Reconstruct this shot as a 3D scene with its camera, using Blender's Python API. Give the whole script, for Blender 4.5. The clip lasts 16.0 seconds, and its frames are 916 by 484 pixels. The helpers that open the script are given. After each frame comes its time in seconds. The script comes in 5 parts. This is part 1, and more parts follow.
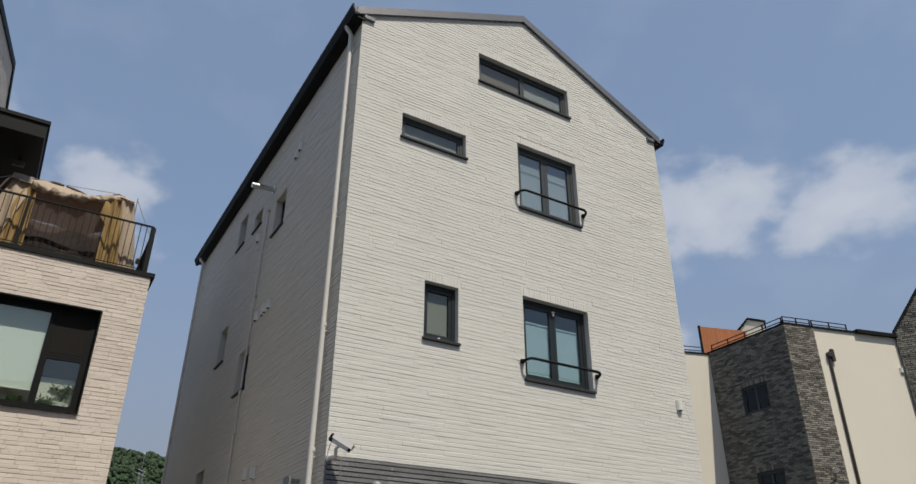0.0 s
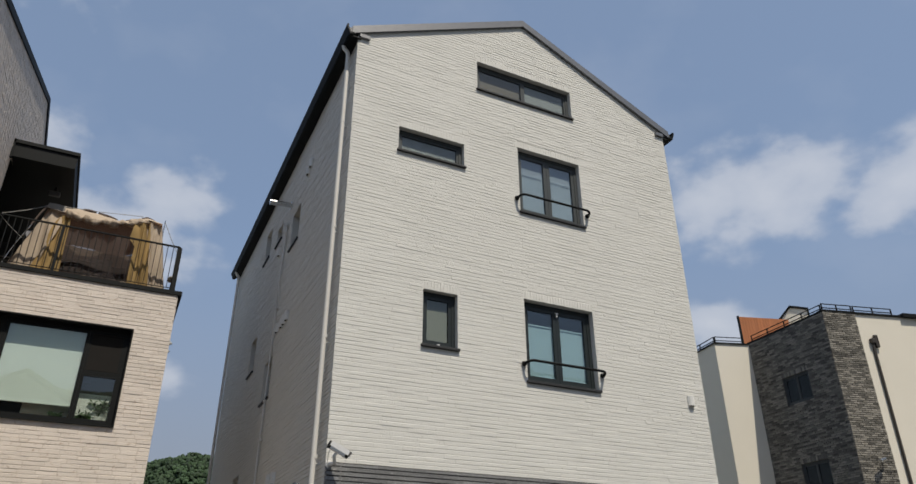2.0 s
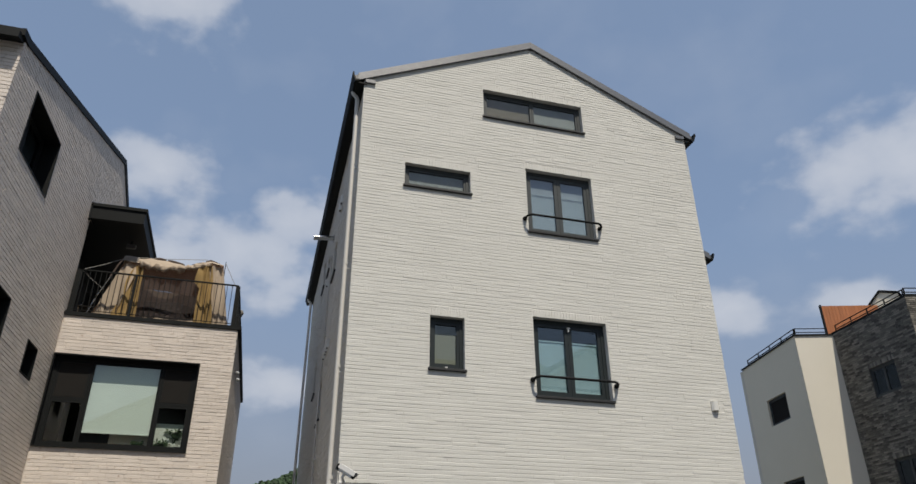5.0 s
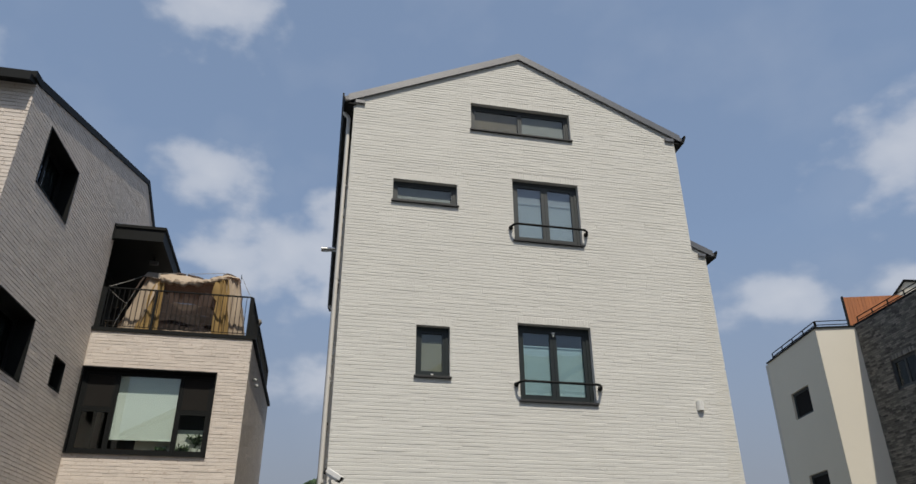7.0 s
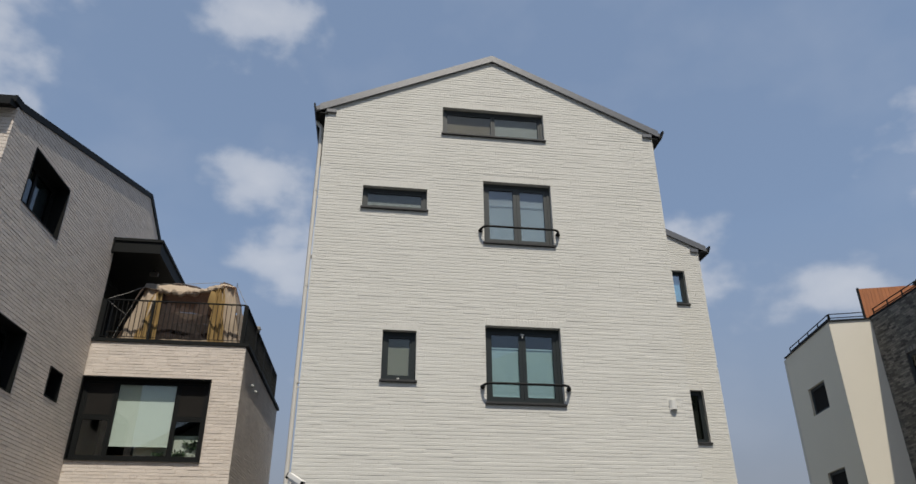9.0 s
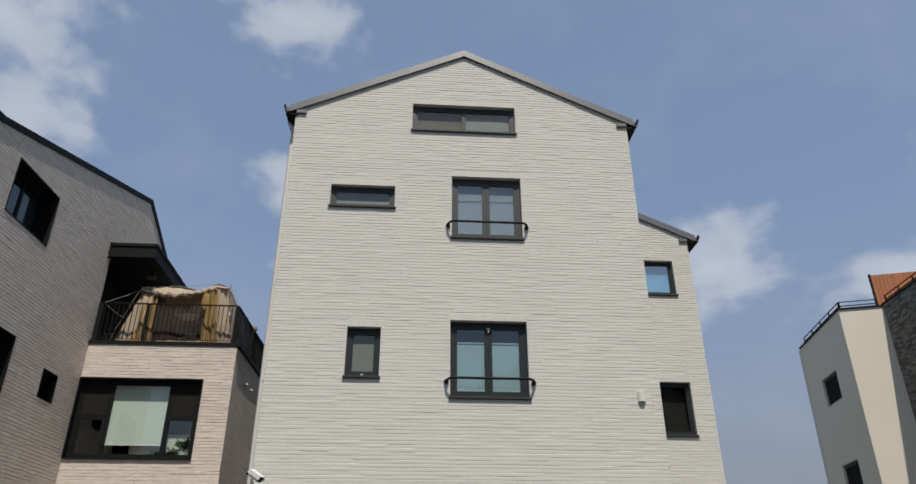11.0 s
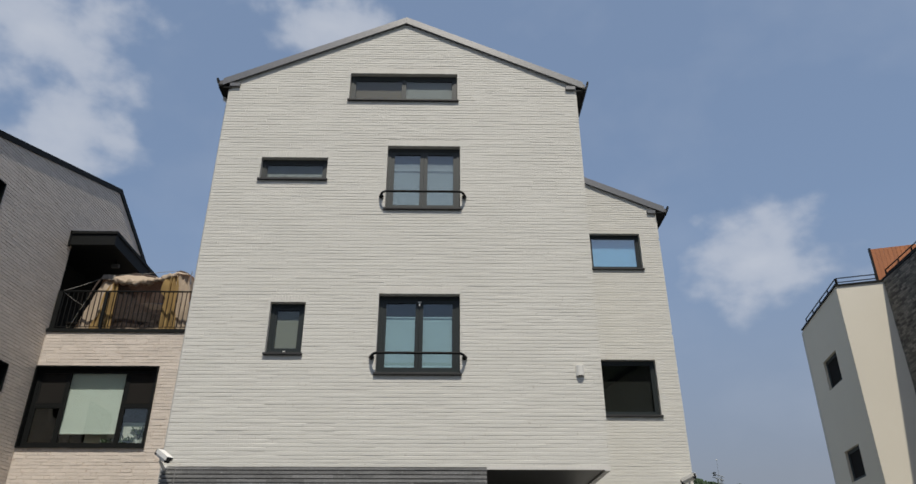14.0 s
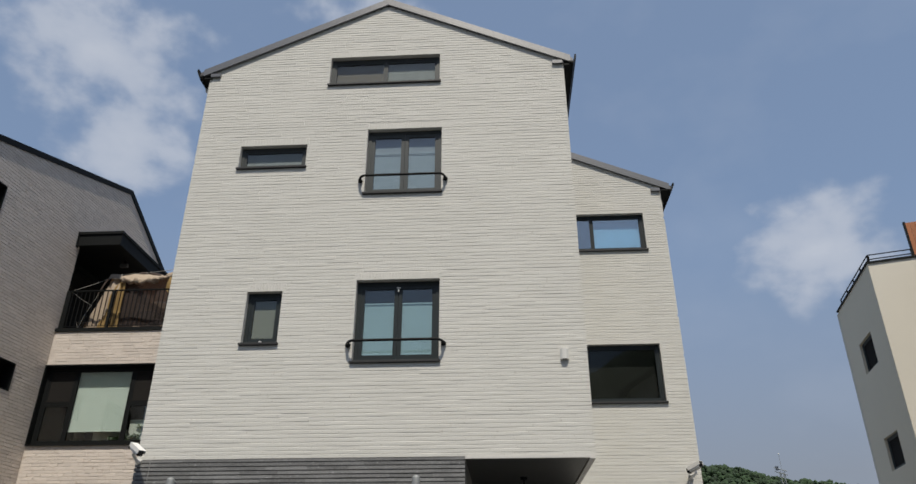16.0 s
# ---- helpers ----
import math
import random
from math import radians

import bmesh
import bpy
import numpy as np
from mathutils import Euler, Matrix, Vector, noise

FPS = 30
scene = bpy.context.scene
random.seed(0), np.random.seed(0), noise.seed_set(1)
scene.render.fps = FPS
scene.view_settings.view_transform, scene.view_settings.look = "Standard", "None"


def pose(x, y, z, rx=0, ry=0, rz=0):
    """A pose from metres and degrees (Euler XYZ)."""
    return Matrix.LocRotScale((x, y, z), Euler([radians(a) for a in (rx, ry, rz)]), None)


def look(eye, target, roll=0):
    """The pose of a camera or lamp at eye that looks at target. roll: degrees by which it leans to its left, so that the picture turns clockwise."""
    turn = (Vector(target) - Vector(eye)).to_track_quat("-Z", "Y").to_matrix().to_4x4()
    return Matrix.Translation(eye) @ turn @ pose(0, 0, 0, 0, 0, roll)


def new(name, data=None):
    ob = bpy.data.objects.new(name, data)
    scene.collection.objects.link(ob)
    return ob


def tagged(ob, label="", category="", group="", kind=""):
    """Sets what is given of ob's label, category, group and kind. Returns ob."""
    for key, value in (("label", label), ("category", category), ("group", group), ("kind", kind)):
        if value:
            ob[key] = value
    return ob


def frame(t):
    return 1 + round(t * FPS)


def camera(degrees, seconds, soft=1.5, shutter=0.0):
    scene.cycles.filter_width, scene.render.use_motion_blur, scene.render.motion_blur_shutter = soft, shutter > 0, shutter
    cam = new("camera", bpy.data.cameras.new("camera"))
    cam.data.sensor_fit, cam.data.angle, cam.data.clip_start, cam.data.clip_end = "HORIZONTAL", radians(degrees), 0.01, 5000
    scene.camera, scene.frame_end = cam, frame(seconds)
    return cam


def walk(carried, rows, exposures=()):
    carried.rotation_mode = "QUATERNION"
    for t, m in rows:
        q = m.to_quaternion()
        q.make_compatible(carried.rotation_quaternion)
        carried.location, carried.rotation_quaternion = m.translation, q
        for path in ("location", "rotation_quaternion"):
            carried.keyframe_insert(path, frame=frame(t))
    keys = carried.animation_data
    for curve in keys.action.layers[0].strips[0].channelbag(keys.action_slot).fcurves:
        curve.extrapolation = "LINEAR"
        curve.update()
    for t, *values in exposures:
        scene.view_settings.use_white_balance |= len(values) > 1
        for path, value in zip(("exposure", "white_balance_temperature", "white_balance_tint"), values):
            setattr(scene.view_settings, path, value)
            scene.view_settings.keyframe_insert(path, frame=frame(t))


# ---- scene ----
cam = camera(64.7, 16.0, soft=1.5)
PATH = [
    (0, (0.041, 0.252, 1.625), (0.979, 1.759, 2.544), 0.2),
    (0.5, (0.059, 0.098, 1.657), (0.992, 1.611, 2.572), -0.1),
    (1, (0.223, -0.157, 1.664), (1.136, 1.369, 2.58), -0.1),
    (1.5, (0.408, -0.315, 1.639), (1.285, 1.233, 2.552), -0.1),
    (2, (0.663, -0.467, 1.636), (1.465, 1.122, 2.549), -0.3),
    (2.5, (0.906, -0.708, 1.663), (1.644, 0.91, 2.577), -0.2),
    (3, (1.122, -0.889, 1.69), (1.802, 0.757, 2.601), -0.2),
    (3.5, (1.385, -1.029, 1.725), (2.012, 0.638, 2.634), -0.2),
    (4, (1.601, -1.283, 1.703), (2.189, 0.397, 2.615), -0.3),
    (6.5, (2.677, -2.455, 1.703), (3.071, -0.716, 2.609), -0.3),
    (7, (2.921, -2.643, 1.724), (3.294, -0.898, 2.625), -0.3),
    (7.5, (3.234, -2.84, 1.743), (3.582, -1.09, 2.646), -0.2),
    (8, (3.541, -2.919, 1.734), (3.857, -1.161, 2.632), -0.3),
    (8.5, (3.892, -2.944, 1.749), (4.175, -1.181, 2.65), -0.3),
    (11, (5.587, -3.11, 1.698), (5.719, -1.327, 2.594), -0.1),
    (11.5, (5.927, -3.005, 1.692), (6.043, -1.221, 2.588), -0.1),
    (12, (6.229, -2.977, 1.67), (6.329, -1.193, 2.568), -0.1),
    (12.5, (6.561, -2.925, 1.623), (6.638, -1.139, 2.52), -0.1),
    (13, (6.836, -2.753, 1.571), (6.902, -0.966, 2.467), -0.0),
    (13.5, (7.117, -2.585, 1.526), (7.173, -0.798, 2.421), 0.0),
    (14, (7.408, -2.39, 1.514), (7.437, -0.604, 2.412), -0.0),
    (14.5, (7.63, -2.164, 1.541), (7.633, -0.376, 2.437), 0.0),
    (15, (7.862, -2.021, 1.504), (7.851, -0.235, 2.404), 0.1),
    (15.5, (8.208, -1.943, 1.435), (8.152, -0.16, 2.338), -0.0),
    (16, (8.531, -1.868, 1.473), (8.422, -0.082, 2.368), -0.0),
]
walk(cam, [(t, look(eye, target, roll)) for t, eye, target, roll in PATH], [(0.0, 0.34, 6500, 10), (4.0, 0.33, 6500, 10), (8.0, 0.31, 6480, 10), (13.0, 0.26, 6410, 10), (16.0, 0.25, 6410, 10)])

# ---- world, sun ----
SUN = Vector((0.06, -0.53, 1.0)).normalized()
world = bpy.data.worlds.new("sky")
scene.world = world
world.use_nodes = True
wn, wl = world.node_tree.nodes, world.node_tree.links
wn.clear()


def wmath(op, a, b=None, c=None, clamp=False):
    n = wn.new("ShaderNodeMath")
    n.operation, n.use_clamp = op, clamp
    for i, v in enumerate((a, b, c)):
        if v is None:
            continue
        if isinstance(v, (int, float)):
            n.inputs[i].default_value = v
        else:
            wl.new(v, n.inputs[i])
    return n.outputs[0]


sky = wn.new("ShaderNodeTexSky")
sky.sky_type, sky.sun_disc = "NISHITA", False
sky.sun_elevation = math.asin(SUN.z)
sky.sun_rotation = math.atan2(SUN.x, SUN.y)
sky.air_density, sky.dust_density, sky.ozone_density = 1.0, 1.6, 1.0
coord = wn.new("ShaderNodeTexCoord")
sep = wn.new("ShaderNodeSeparateXYZ")
wl.new(coord.outputs["Generated"], sep.inputs[0])
az = wmath("MULTIPLY", wmath("ARCTAN2", sep.outputs[0], sep.outputs[1]), 57.2958)
el = wmath("MULTIPLY", wmath("ARCSINE", sep.outputs[2]), 57.2958)
flat = wn.new("ShaderNodeCombineXYZ")
wl.new(wmath("MULTIPLY", az, 0.1), flat.inputs[0])
wl.new(wmath("MULTIPLY", el, 0.15), flat.inputs[1])
# banks of cumulus: azimuth, elevation, half width, half height (degrees)
CLOUDS = [(53, 28, 11, 5.0), (64, 26.5, 9, 4.0), (-9.5, 30.3, 5.4, 3.0), (2.4, 28.4, 5.4, 3.0), (-1.5, 24.6, 8, 4.4), (-7, 24.5, 5, 3.0), (1, 15.5, 5.5, 2.2),
          (-12, 42.5, 7.5, 3.8), (-36, 36.5, 9, 5.2), (-32, 31, 6, 4.2), (25.5, 23.2, 6.5, 4.4), (37, 20, 5.5, 2.6), (47, 19.5, 5, 2.2),
          (120, 30, 16, 7), (-110, 34, 20, 8), (170, 40, 18, 7)]
mask = None
for a, e, ra, re in CLOUDS:
    da = wmath("MULTIPLY", wmath("SUBTRACT", az, a), 1 / ra)
    de = wmath("MULTIPLY", wmath("SUBTRACT", el, e), 1 / re)
    blob = wmath("SUBTRACT", 1.0, wmath("SQRT", wmath("ADD", wmath("MULTIPLY", da, da), wmath("MULTIPLY", de, de))))
    mask = blob if mask is None else wmath("SMOOTH_MAX", mask, blob, 0.25)
puff = wn.new("ShaderNodeTexNoise")
puff.inputs["Scale"].default_value, puff.inputs["Detail"].default_value, puff.inputs["Roughness"].default_value = 2.4, 8.0, 0.47
wl.new(flat.outputs[0], puff.inputs["Vector"])
veil = wn.new("ShaderNodeTexNoise")
veil.inputs["Scale"].default_value, veil.inputs["Detail"].default_value = 0.8, 4.0
wl.new(flat.outputs[0], veil.inputs["Vector"])
shape = wmath("ADD", wmath("MAXIMUM", mask, -1.2), wmath("MULTIPLY", wmath("SUBTRACT", puff.outputs[0], 0.5), 1.9))
dense = wn.new("ShaderNodeMapRange")
dense.interpolation_type = "SMOOTHSTEP"
dense.inputs[1].default_value, dense.inputs[2].default_value = -0.05, 0.62
wl.new(shape, dense.inputs[0])
wisp = wn.new("ShaderNodeMapRange")
wisp.inputs[1].default_value, wisp.inputs[2].default_value, wisp.inputs[4].default_value = 0.5, 0.85, 0.22
wl.new(veil.outputs[0], wisp.inputs[0])
cover = wmath("MAXIMUM", wmath("MULTIPLY", dense.outputs[0], 0.70), wisp.outputs[0])
skyscale = wn.new("ShaderNodeMix")
skyscale.data_type = "RGBA"
wl.new(cover, skyscale.inputs[0])
haze = wn.new("ShaderNodeMix")
haze.data_type = "RGBA"
haze.inputs[0].default_value = 0.5
wl.new(sky.outputs[0], haze.inputs[6])
low = wn.new("ShaderNodeMapRange")
low.inputs[1].default_value, low.inputs[2].default_value, low.inputs[3].default_value, low.inputs[4].default_value = 8.0, 27.0, 0.9, 0.5
wl.new(el, low.inputs[0])
wl.new(low.outputs[0], haze.inputs[0])
near_ground = wn.new("ShaderNodeMapRange")
near_ground.inputs[1].default_value, near_ground.inputs[2].default_value, near_ground.inputs[3].default_value, near_ground.inputs[4].default_value = 8.0, 26.0, 1.0, 0.0
wl.new(el, near_ground.inputs[0])
air = wn.new("ShaderNodeMix")
air.data_type = "RGBA"
air.inputs[6].default_value, air.inputs[7].default_value = (2.62, 3.55, 5.15, 1), (2.46, 2.74, 3.30, 1)
wl.new(near_ground.outputs[0], air.inputs[0])
wl.new(air.outputs[2], haze.inputs[7])
wl.new(haze.outputs[2], skyscale.inputs[6])
bulk = wn.new("ShaderNodeMapRange")
bulk.inputs[1].default_value, bulk.inputs[2].default_value = 0.15, 1.1
wl.new(shape, bulk.inputs[0])
tone = wn.new("ShaderNodeMix")
tone.data_type = "RGBA"
wl.new(bulk.outputs[0], tone.inputs[0])
tone.inputs[6].default_value, tone.inputs[7].default_value = (4.3, 4.7, 5.5, 1), (5.75, 5.95, 6.4, 1)
wl.new(tone.outputs[2], skyscale.inputs[7])
back = wn.new("ShaderNodeBackground")
back.inputs[1].default_value = 0.088
wl.new(skyscale.outputs[2], back.inputs[0])
wout = wn.new("ShaderNodeOutputWorld")
wl.new(back.outputs[0], wout.inputs[0])

lamp = bpy.data.lights.new("sun", "SUN")
lamp.energy, lamp.angle, lamp.color = 3.3, radians(0.55), (1.0, 0.927, 0.80)
sun = new("sun", lamp)
sun.matrix_world = look(SUN * 60, (0, 0, 0))


# ---- materials ----
def mat(name, col, rough=0.6, metal=0.0, var=0.1, scale=2.0, fine=45.0, grain=0.08, bump=0.12, island=0.0,
        stain=None, stain_at=0.62, stain_scale=6.0, spec=0.5):
    """Base colour with variation at two scales, optional per-piece shift and stains, and fine relief."""
    m = bpy.data.materials.new(name)
    m.use_nodes = True
    nt = m.node_tree
    nodes, links = nt.nodes, nt.links
    bsdf = nodes["Principled BSDF"]
    geo = nodes.new("ShaderNodeNewGeometry")
    info = nodes.new("ShaderNodeObjectInfo")

    def noise_tex(sc, detail=5.0):
        n = nodes.new("ShaderNodeTexNoise")
        n.inputs["Scale"].default_value, n.inputs["Detail"].default_value = sc, detail
        links.new(geo.outputs["Position"], n.inputs["Vector"])
        return n.outputs[0]

    def ma(op, a, b, c=None):
        n = nodes.new("ShaderNodeMath")
        n.operation = op
        for i, v in enumerate((a, b, c)):
            if v is None:
                continue
            if isinstance(v, (int, float)):
                n.inputs[i].default_value = v
            else:
                links.new(v, n.inputs[i])
        return n.outputs[0]

    big, small = noise_tex(scale), noise_tex(fine, 3.0)
    k = ma("MULTIPLY_ADD", ma("SUBTRACT", big, 0.5), 2.5 * var, 1.0)
    k = ma("ADD", k, ma("MULTIPLY", ma("SUBTRACT", small, 0.5), 2.5 * grain))
    if island:
        r = ma("FRACT", ma("ADD", geo.outputs["Random Per Island"], info.outputs["Random"]), 0)
        k = ma("ADD", k, ma("MULTIPLY", ma("SUBTRACT", r, 0.5), 2 * island))
    base = nodes.new("ShaderNodeVectorMath")
    base.operation = "SCALE"
    base.inputs[0].default_value = col
    links.new(k, base.inputs["Scale"])
    out = base.outputs[0]
    if stain:
        mask = nodes.new("ShaderNodeMapRange")
        mask.inputs[1].default_value, mask.inputs[2].default_value = stain_at, stain_at + 0.14
        links.new(noise_tex(stain_scale, 8.0), mask.inputs[0])
        mix = nodes.new("ShaderNodeMix")
        mix.data_type = "RGBA"
        links.new(mask.outputs[0], mix.inputs[0])
        links.new(out, mix.inputs[6])
        mix.inputs[7].default_value = (*stain, 1)
        out = mix.outputs[2]
    links.new(out, bsdf.inputs["Base Color"])
    bsdf.inputs["Metallic"].default_value = metal
    bsdf.inputs["Specular IOR Level"].default_value = spec
    links.new(ma("MULTIPLY_ADD", ma("SUBTRACT", small, 0.5), 0.25, rough), bsdf.inputs["Roughness"])
    if bump:
        b = nodes.new("ShaderNodeBump")
        b.inputs["Strength"].default_value, b.inputs["Distance"].default_value = bump, 0.02
        links.new(small, b.inputs["Height"])
        links.new(b.outputs[0], bsdf.inputs["Normal"])
    return m


def glass_mat(name, tint, gloss=(1, 1, 1), base=0.06):
    m = bpy.data.materials.new(name)
    m.use_nodes = True
    nodes, links = m.node_tree.nodes, m.node_tree.links
    nodes.clear()
    clear = nodes.new("ShaderNodeBsdfTransparent")
    clear.inputs[0].default_value = (*tint, 1)
    shine = nodes.new("ShaderNodeBsdfGlossy")
    shine.inputs[0].default_value, shine.inputs["Roughness"].default_value = (*gloss, 1), 0.01
    facing = nodes.new("ShaderNodeLayerWeight")
    facing.inputs[0].default_value = 0.5
    steep = nodes.new("ShaderNodeMath")
    steep.operation = "POWER"
    steep.inputs[1].default_value = 4.5
    links.new(facing.outputs["Facing"], steep.inputs[0])
    fres = nodes.new("ShaderNodeMath")
    fres.operation = "MULTIPLY_ADD"
    fres.inputs[1].default_value, fres.inputs[2].default_value = 1.0 - base, base
    links.new(steep.outputs[0], fres.inputs[0])
    mix = nodes.new("ShaderNodeMixShader")
    links.new(fres.outputs[0], mix.inputs[0])
    links.new(clear.outputs[0], mix.inputs[1])
    links.new(shine.outputs[0], mix.inputs[2])
    o = nodes.new("ShaderNodeOutputMaterial")
    links.new(mix.outputs[0], o.inputs[0])
    return m


BRICK_WHITE = mat("white_brick", (0.618, 0.604, 0.556), 0.75, var=0.045, scale=1.2, fine=60, grain=0.06, bump=0.3, island=0.014,
                  stain=(0.38, 0.35, 0.30), stain_at=0.655, stain_scale=24)
MORTAR_WHITE = mat("pale_mortar", (0.62, 0.60, 0.55), 0.9, var=0.08, bump=0.3)
BRICK_CREAM = mat("cream_brick", (0.65, 0.582, 0.518), 0.8, var=0.06, scale=1.5, fine=55, grain=0.07, bump=0.3, island=0.06,
                  stain=(0.40, 0.30, 0.23), stain_at=0.62, stain_scale=14)
MORTAR_CREAM = mat("cream_mortar", (0.50, 0.435, 0.37), 0.9, var=0.08, bump=0.3)
BRICK_DARK = mat("charcoal_brick", (0.182, 0.168, 0.142), 0.8, var=0.15, scale=1.2, fine=50, grain=0.25, bump=0.35, island=0.6,
                 stain=(0.42, 0.39, 0.34), stain_at=0.63, stain_scale=11)
MORTAR_DARK = mat("grey_mortar", (0.11, 0.105, 0.095), 0.9, var=0.1, bump=0.3)
BRICK_GREY = mat("grey_stone_brick", (0.185, 0.185, 0.183), 0.8, var=0.22, scale=4, fine=70, grain=0.45, bump=0.4, island=0.22,
                 stain=(0.40, 0.40, 0.39), stain_at=0.62, stain_scale=34)
MORTAR_BLACK = mat("black_mortar", (0.06, 0.06, 0.06), 0.9, var=0.1)
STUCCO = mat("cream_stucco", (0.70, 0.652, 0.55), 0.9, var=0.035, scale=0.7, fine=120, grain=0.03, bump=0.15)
# lighter, warmer stucco copy for walls out of the sun, offsets their blue shade
STUCCO_SHADE = mat("stucco_tinted_for_shade", (0.80, 0.725, 0.57), 0.9, var=0.035, scale=0.7, fine=120, grain=0.03, bump=0.15)
BLACK = mat("black_painted_metal", (0.0085, 0.0095, 0.0095), 0.6, spec=0.15, metal=0.0, var=0.12, bump=0.03)
FRAME = mat("dark_green_grey_frame", (0.018, 0.024, 0.025), 0.45, spec=0.35, var=0.08, bump=0.02)
FRAME_GREY = mat("grey_aluminium_frame", (0.050, 0.056, 0.056), 0.5, spec=0.35, var=0.08, bump=0.02)
SILL = mat("dark_sill_metal", (0.03, 0.03, 0.03), 0.55, spec=0.35, var=0.15, bump=0.05)
VERGE = mat("grey_folded_metal", (0.17, 0.17, 0.172), 0.36, metal=0.4, var=0.08, scale=1.5, bump=0.04)
ROOF = mat("dark_grey_roof_metal", (0.10, 0.10, 0.105), 0.5, metal=0.3, var=0.1, bump=0.05)
PIPE = mat("offwhite_plastic_pipe", (0.62, 0.60, 0.56), 0.5, var=0.06, bump=0.03)
HOOD = mat("cream_vent_hood", (0.66, 0.65, 0.61), 0.45, var=0.05, bump=0.03)
STEEL = mat("stainless_steel", (0.62, 0.61, 0.59), 0.22, metal=1.0, var=0.05, bump=0.02)
WHITE_PAINT = mat("white_painted_metal", (0.74, 0.73, 0.70), 0.4, var=0.05, bump=0.03)
# a pale panel's colour pulled down to carry the shade under the bay
SOFFIT = mat("soffit_panel_shaded_grey", (0.07, 0.07, 0.068), 0.5, var=0.05, bump=0.02)
BLIND = mat("pale_pleated_blind", (0.62, 0.68, 0.68), 0.85, var=0.03, bump=0.05)
# blue here is the sky's reflection, painted onto the blind
BLIND_SKY = mat("blind_painted_sky_blue", (0.38, 0.62, 0.82), 0.8, var=0.05, scale=1.5, bump=0.04)
BLIND_GREEN = mat("pale_green_roller_blind", (0.65, 0.69, 0.69), 0.8, var=0.03, bump=0.05)
CURTAIN = mat("grey_net_curtain", (0.60, 0.63, 0.63), 0.9, var=0.12, scale=5, bump=0.1)
LACE = mat("blue_grey_lace_curtain", (0.54, 0.58, 0.60), 0.9, var=0.22, scale=7, fine=34, grain=0.25, bump=0.1)
GALVANISED = mat("grey_galvanised_steel", (0.26, 0.27, 0.27), 0.6, metal=0.3, var=0.1, bump=0.0)
# insect screens; also painted shade in the terrace door and hood mouths
SCREEN_SHADE = mat("dark_screen_and_shade", (0.020, 0.0185, 0.017), 0.9, spec=0.1, var=0.15, bump=0.05)
BROWN_BLIND = mat("brown_shadowy_blind", (0.32, 0.285, 0.24), 0.85, var=0.12, bump=0.05)
FROST = mat("dull_green_grey_blind", (0.40, 0.42, 0.37), 0.85, var=0.05, bump=0.05)
TAN = mat("tan_tent_canvas", (0.47, 0.380, 0.285), 0.9, var=0.14, scale=3, bump=0.2, stain=(0.25, 0.18, 0.11), stain_at=0.66)
MUSTARD = mat("mustard_tent_canvas", (0.34, 0.225, 0.085), 0.9, var=0.16, scale=4, bump=0.2)
MESHCLOTH = mat("brown_mosquito_mesh", (0.028, 0.018, 0.015), 0.85, var=0.25, scale=3, bump=0.2)
BROWN = mat("brown_webbing", (0.075, 0.052, 0.042), 0.85, var=0.1)
CLOTH_WHITE = mat("pale_cloth", (0.40, 0.385, 0.375), 0.9, var=0.1)
GREYCLOTH = mat("grey_brown_canvas", (0.20, 0.185, 0.165), 0.9, var=0.15, scale=5, bump=0.15)
ROPE = mat("grey_guy_rope", (0.30, 0.29, 0.27), 0.8, var=0.1)
ORANGE = mat("orange_stained_timber", (0.36, 0.125, 0.042), 0.6, var=0.12, scale=3, fine=30, island=0.10, bump=0.15)
ASPHALT = mat("asphalt", (0.05, 0.05, 0.052), 0.9, var=0.2, scale=0.5, fine=60, grain=0.3, bump=0.4)
GROUND = mat("grey_paving", (0.10, 0.099, 0.095), 0.9, var=0.15, scale=0.4, bump=0.2)
CONCRETE = mat("concrete", (0.33, 0.32, 0.30), 0.85, var=0.12, scale=0.8, bump=0.2)
FOREST = mat("forest_leaves", (0.024, 0.048, 0.016), 0.85, var=0.45, scale=0.16, fine=1.2, grain=0.35, bump=0.0, island=0.35)
LEAF = mat("dark_green_leaf", (0.028, 0.055, 0.02), 0.5, var=0.2, scale=9, bump=0.05, island=0.2)
POT = mat("white_glazed_pot", (0.68, 0.68, 0.66), 0.35, var=0.04)
WOOD = mat("warm_wood", (0.30, 0.16, 0.08), 0.55, var=0.2, scale=6, bump=0.1)
# low grey puts the dimness of the rooms and open bay into the colour
INSIDE = mat("inside_wall_painted_dim", (0.16, 0.155, 0.15), 0.9, var=0.05)
# near-black colour standing in for unlit rooms behind the panes
ROOM_GLOOM = mat("room_gloom", (0.05, 0.047, 0.043), 0.9, var=0.1)
GLASS = glass_mat("window_glass", (0.62, 0.73, 0.765), base=0.08)
GLASS_DARK = glass_mat("tinted_window_glass", (0.50, 0.55, 0.56), base=0.08)
GLASS_SKY = glass_mat("mirror_like_window_glass", (0.66, 0.77, 0.81), base=0.26)
GLASS_BLUE = glass_mat("bluish_window_glass", (0.60, 0.655, 0.69), base=0.10)
GLASS_CLEAR = glass_mat("clear_window_glass", (0.84, 0.89, 0.85), base=0.075)
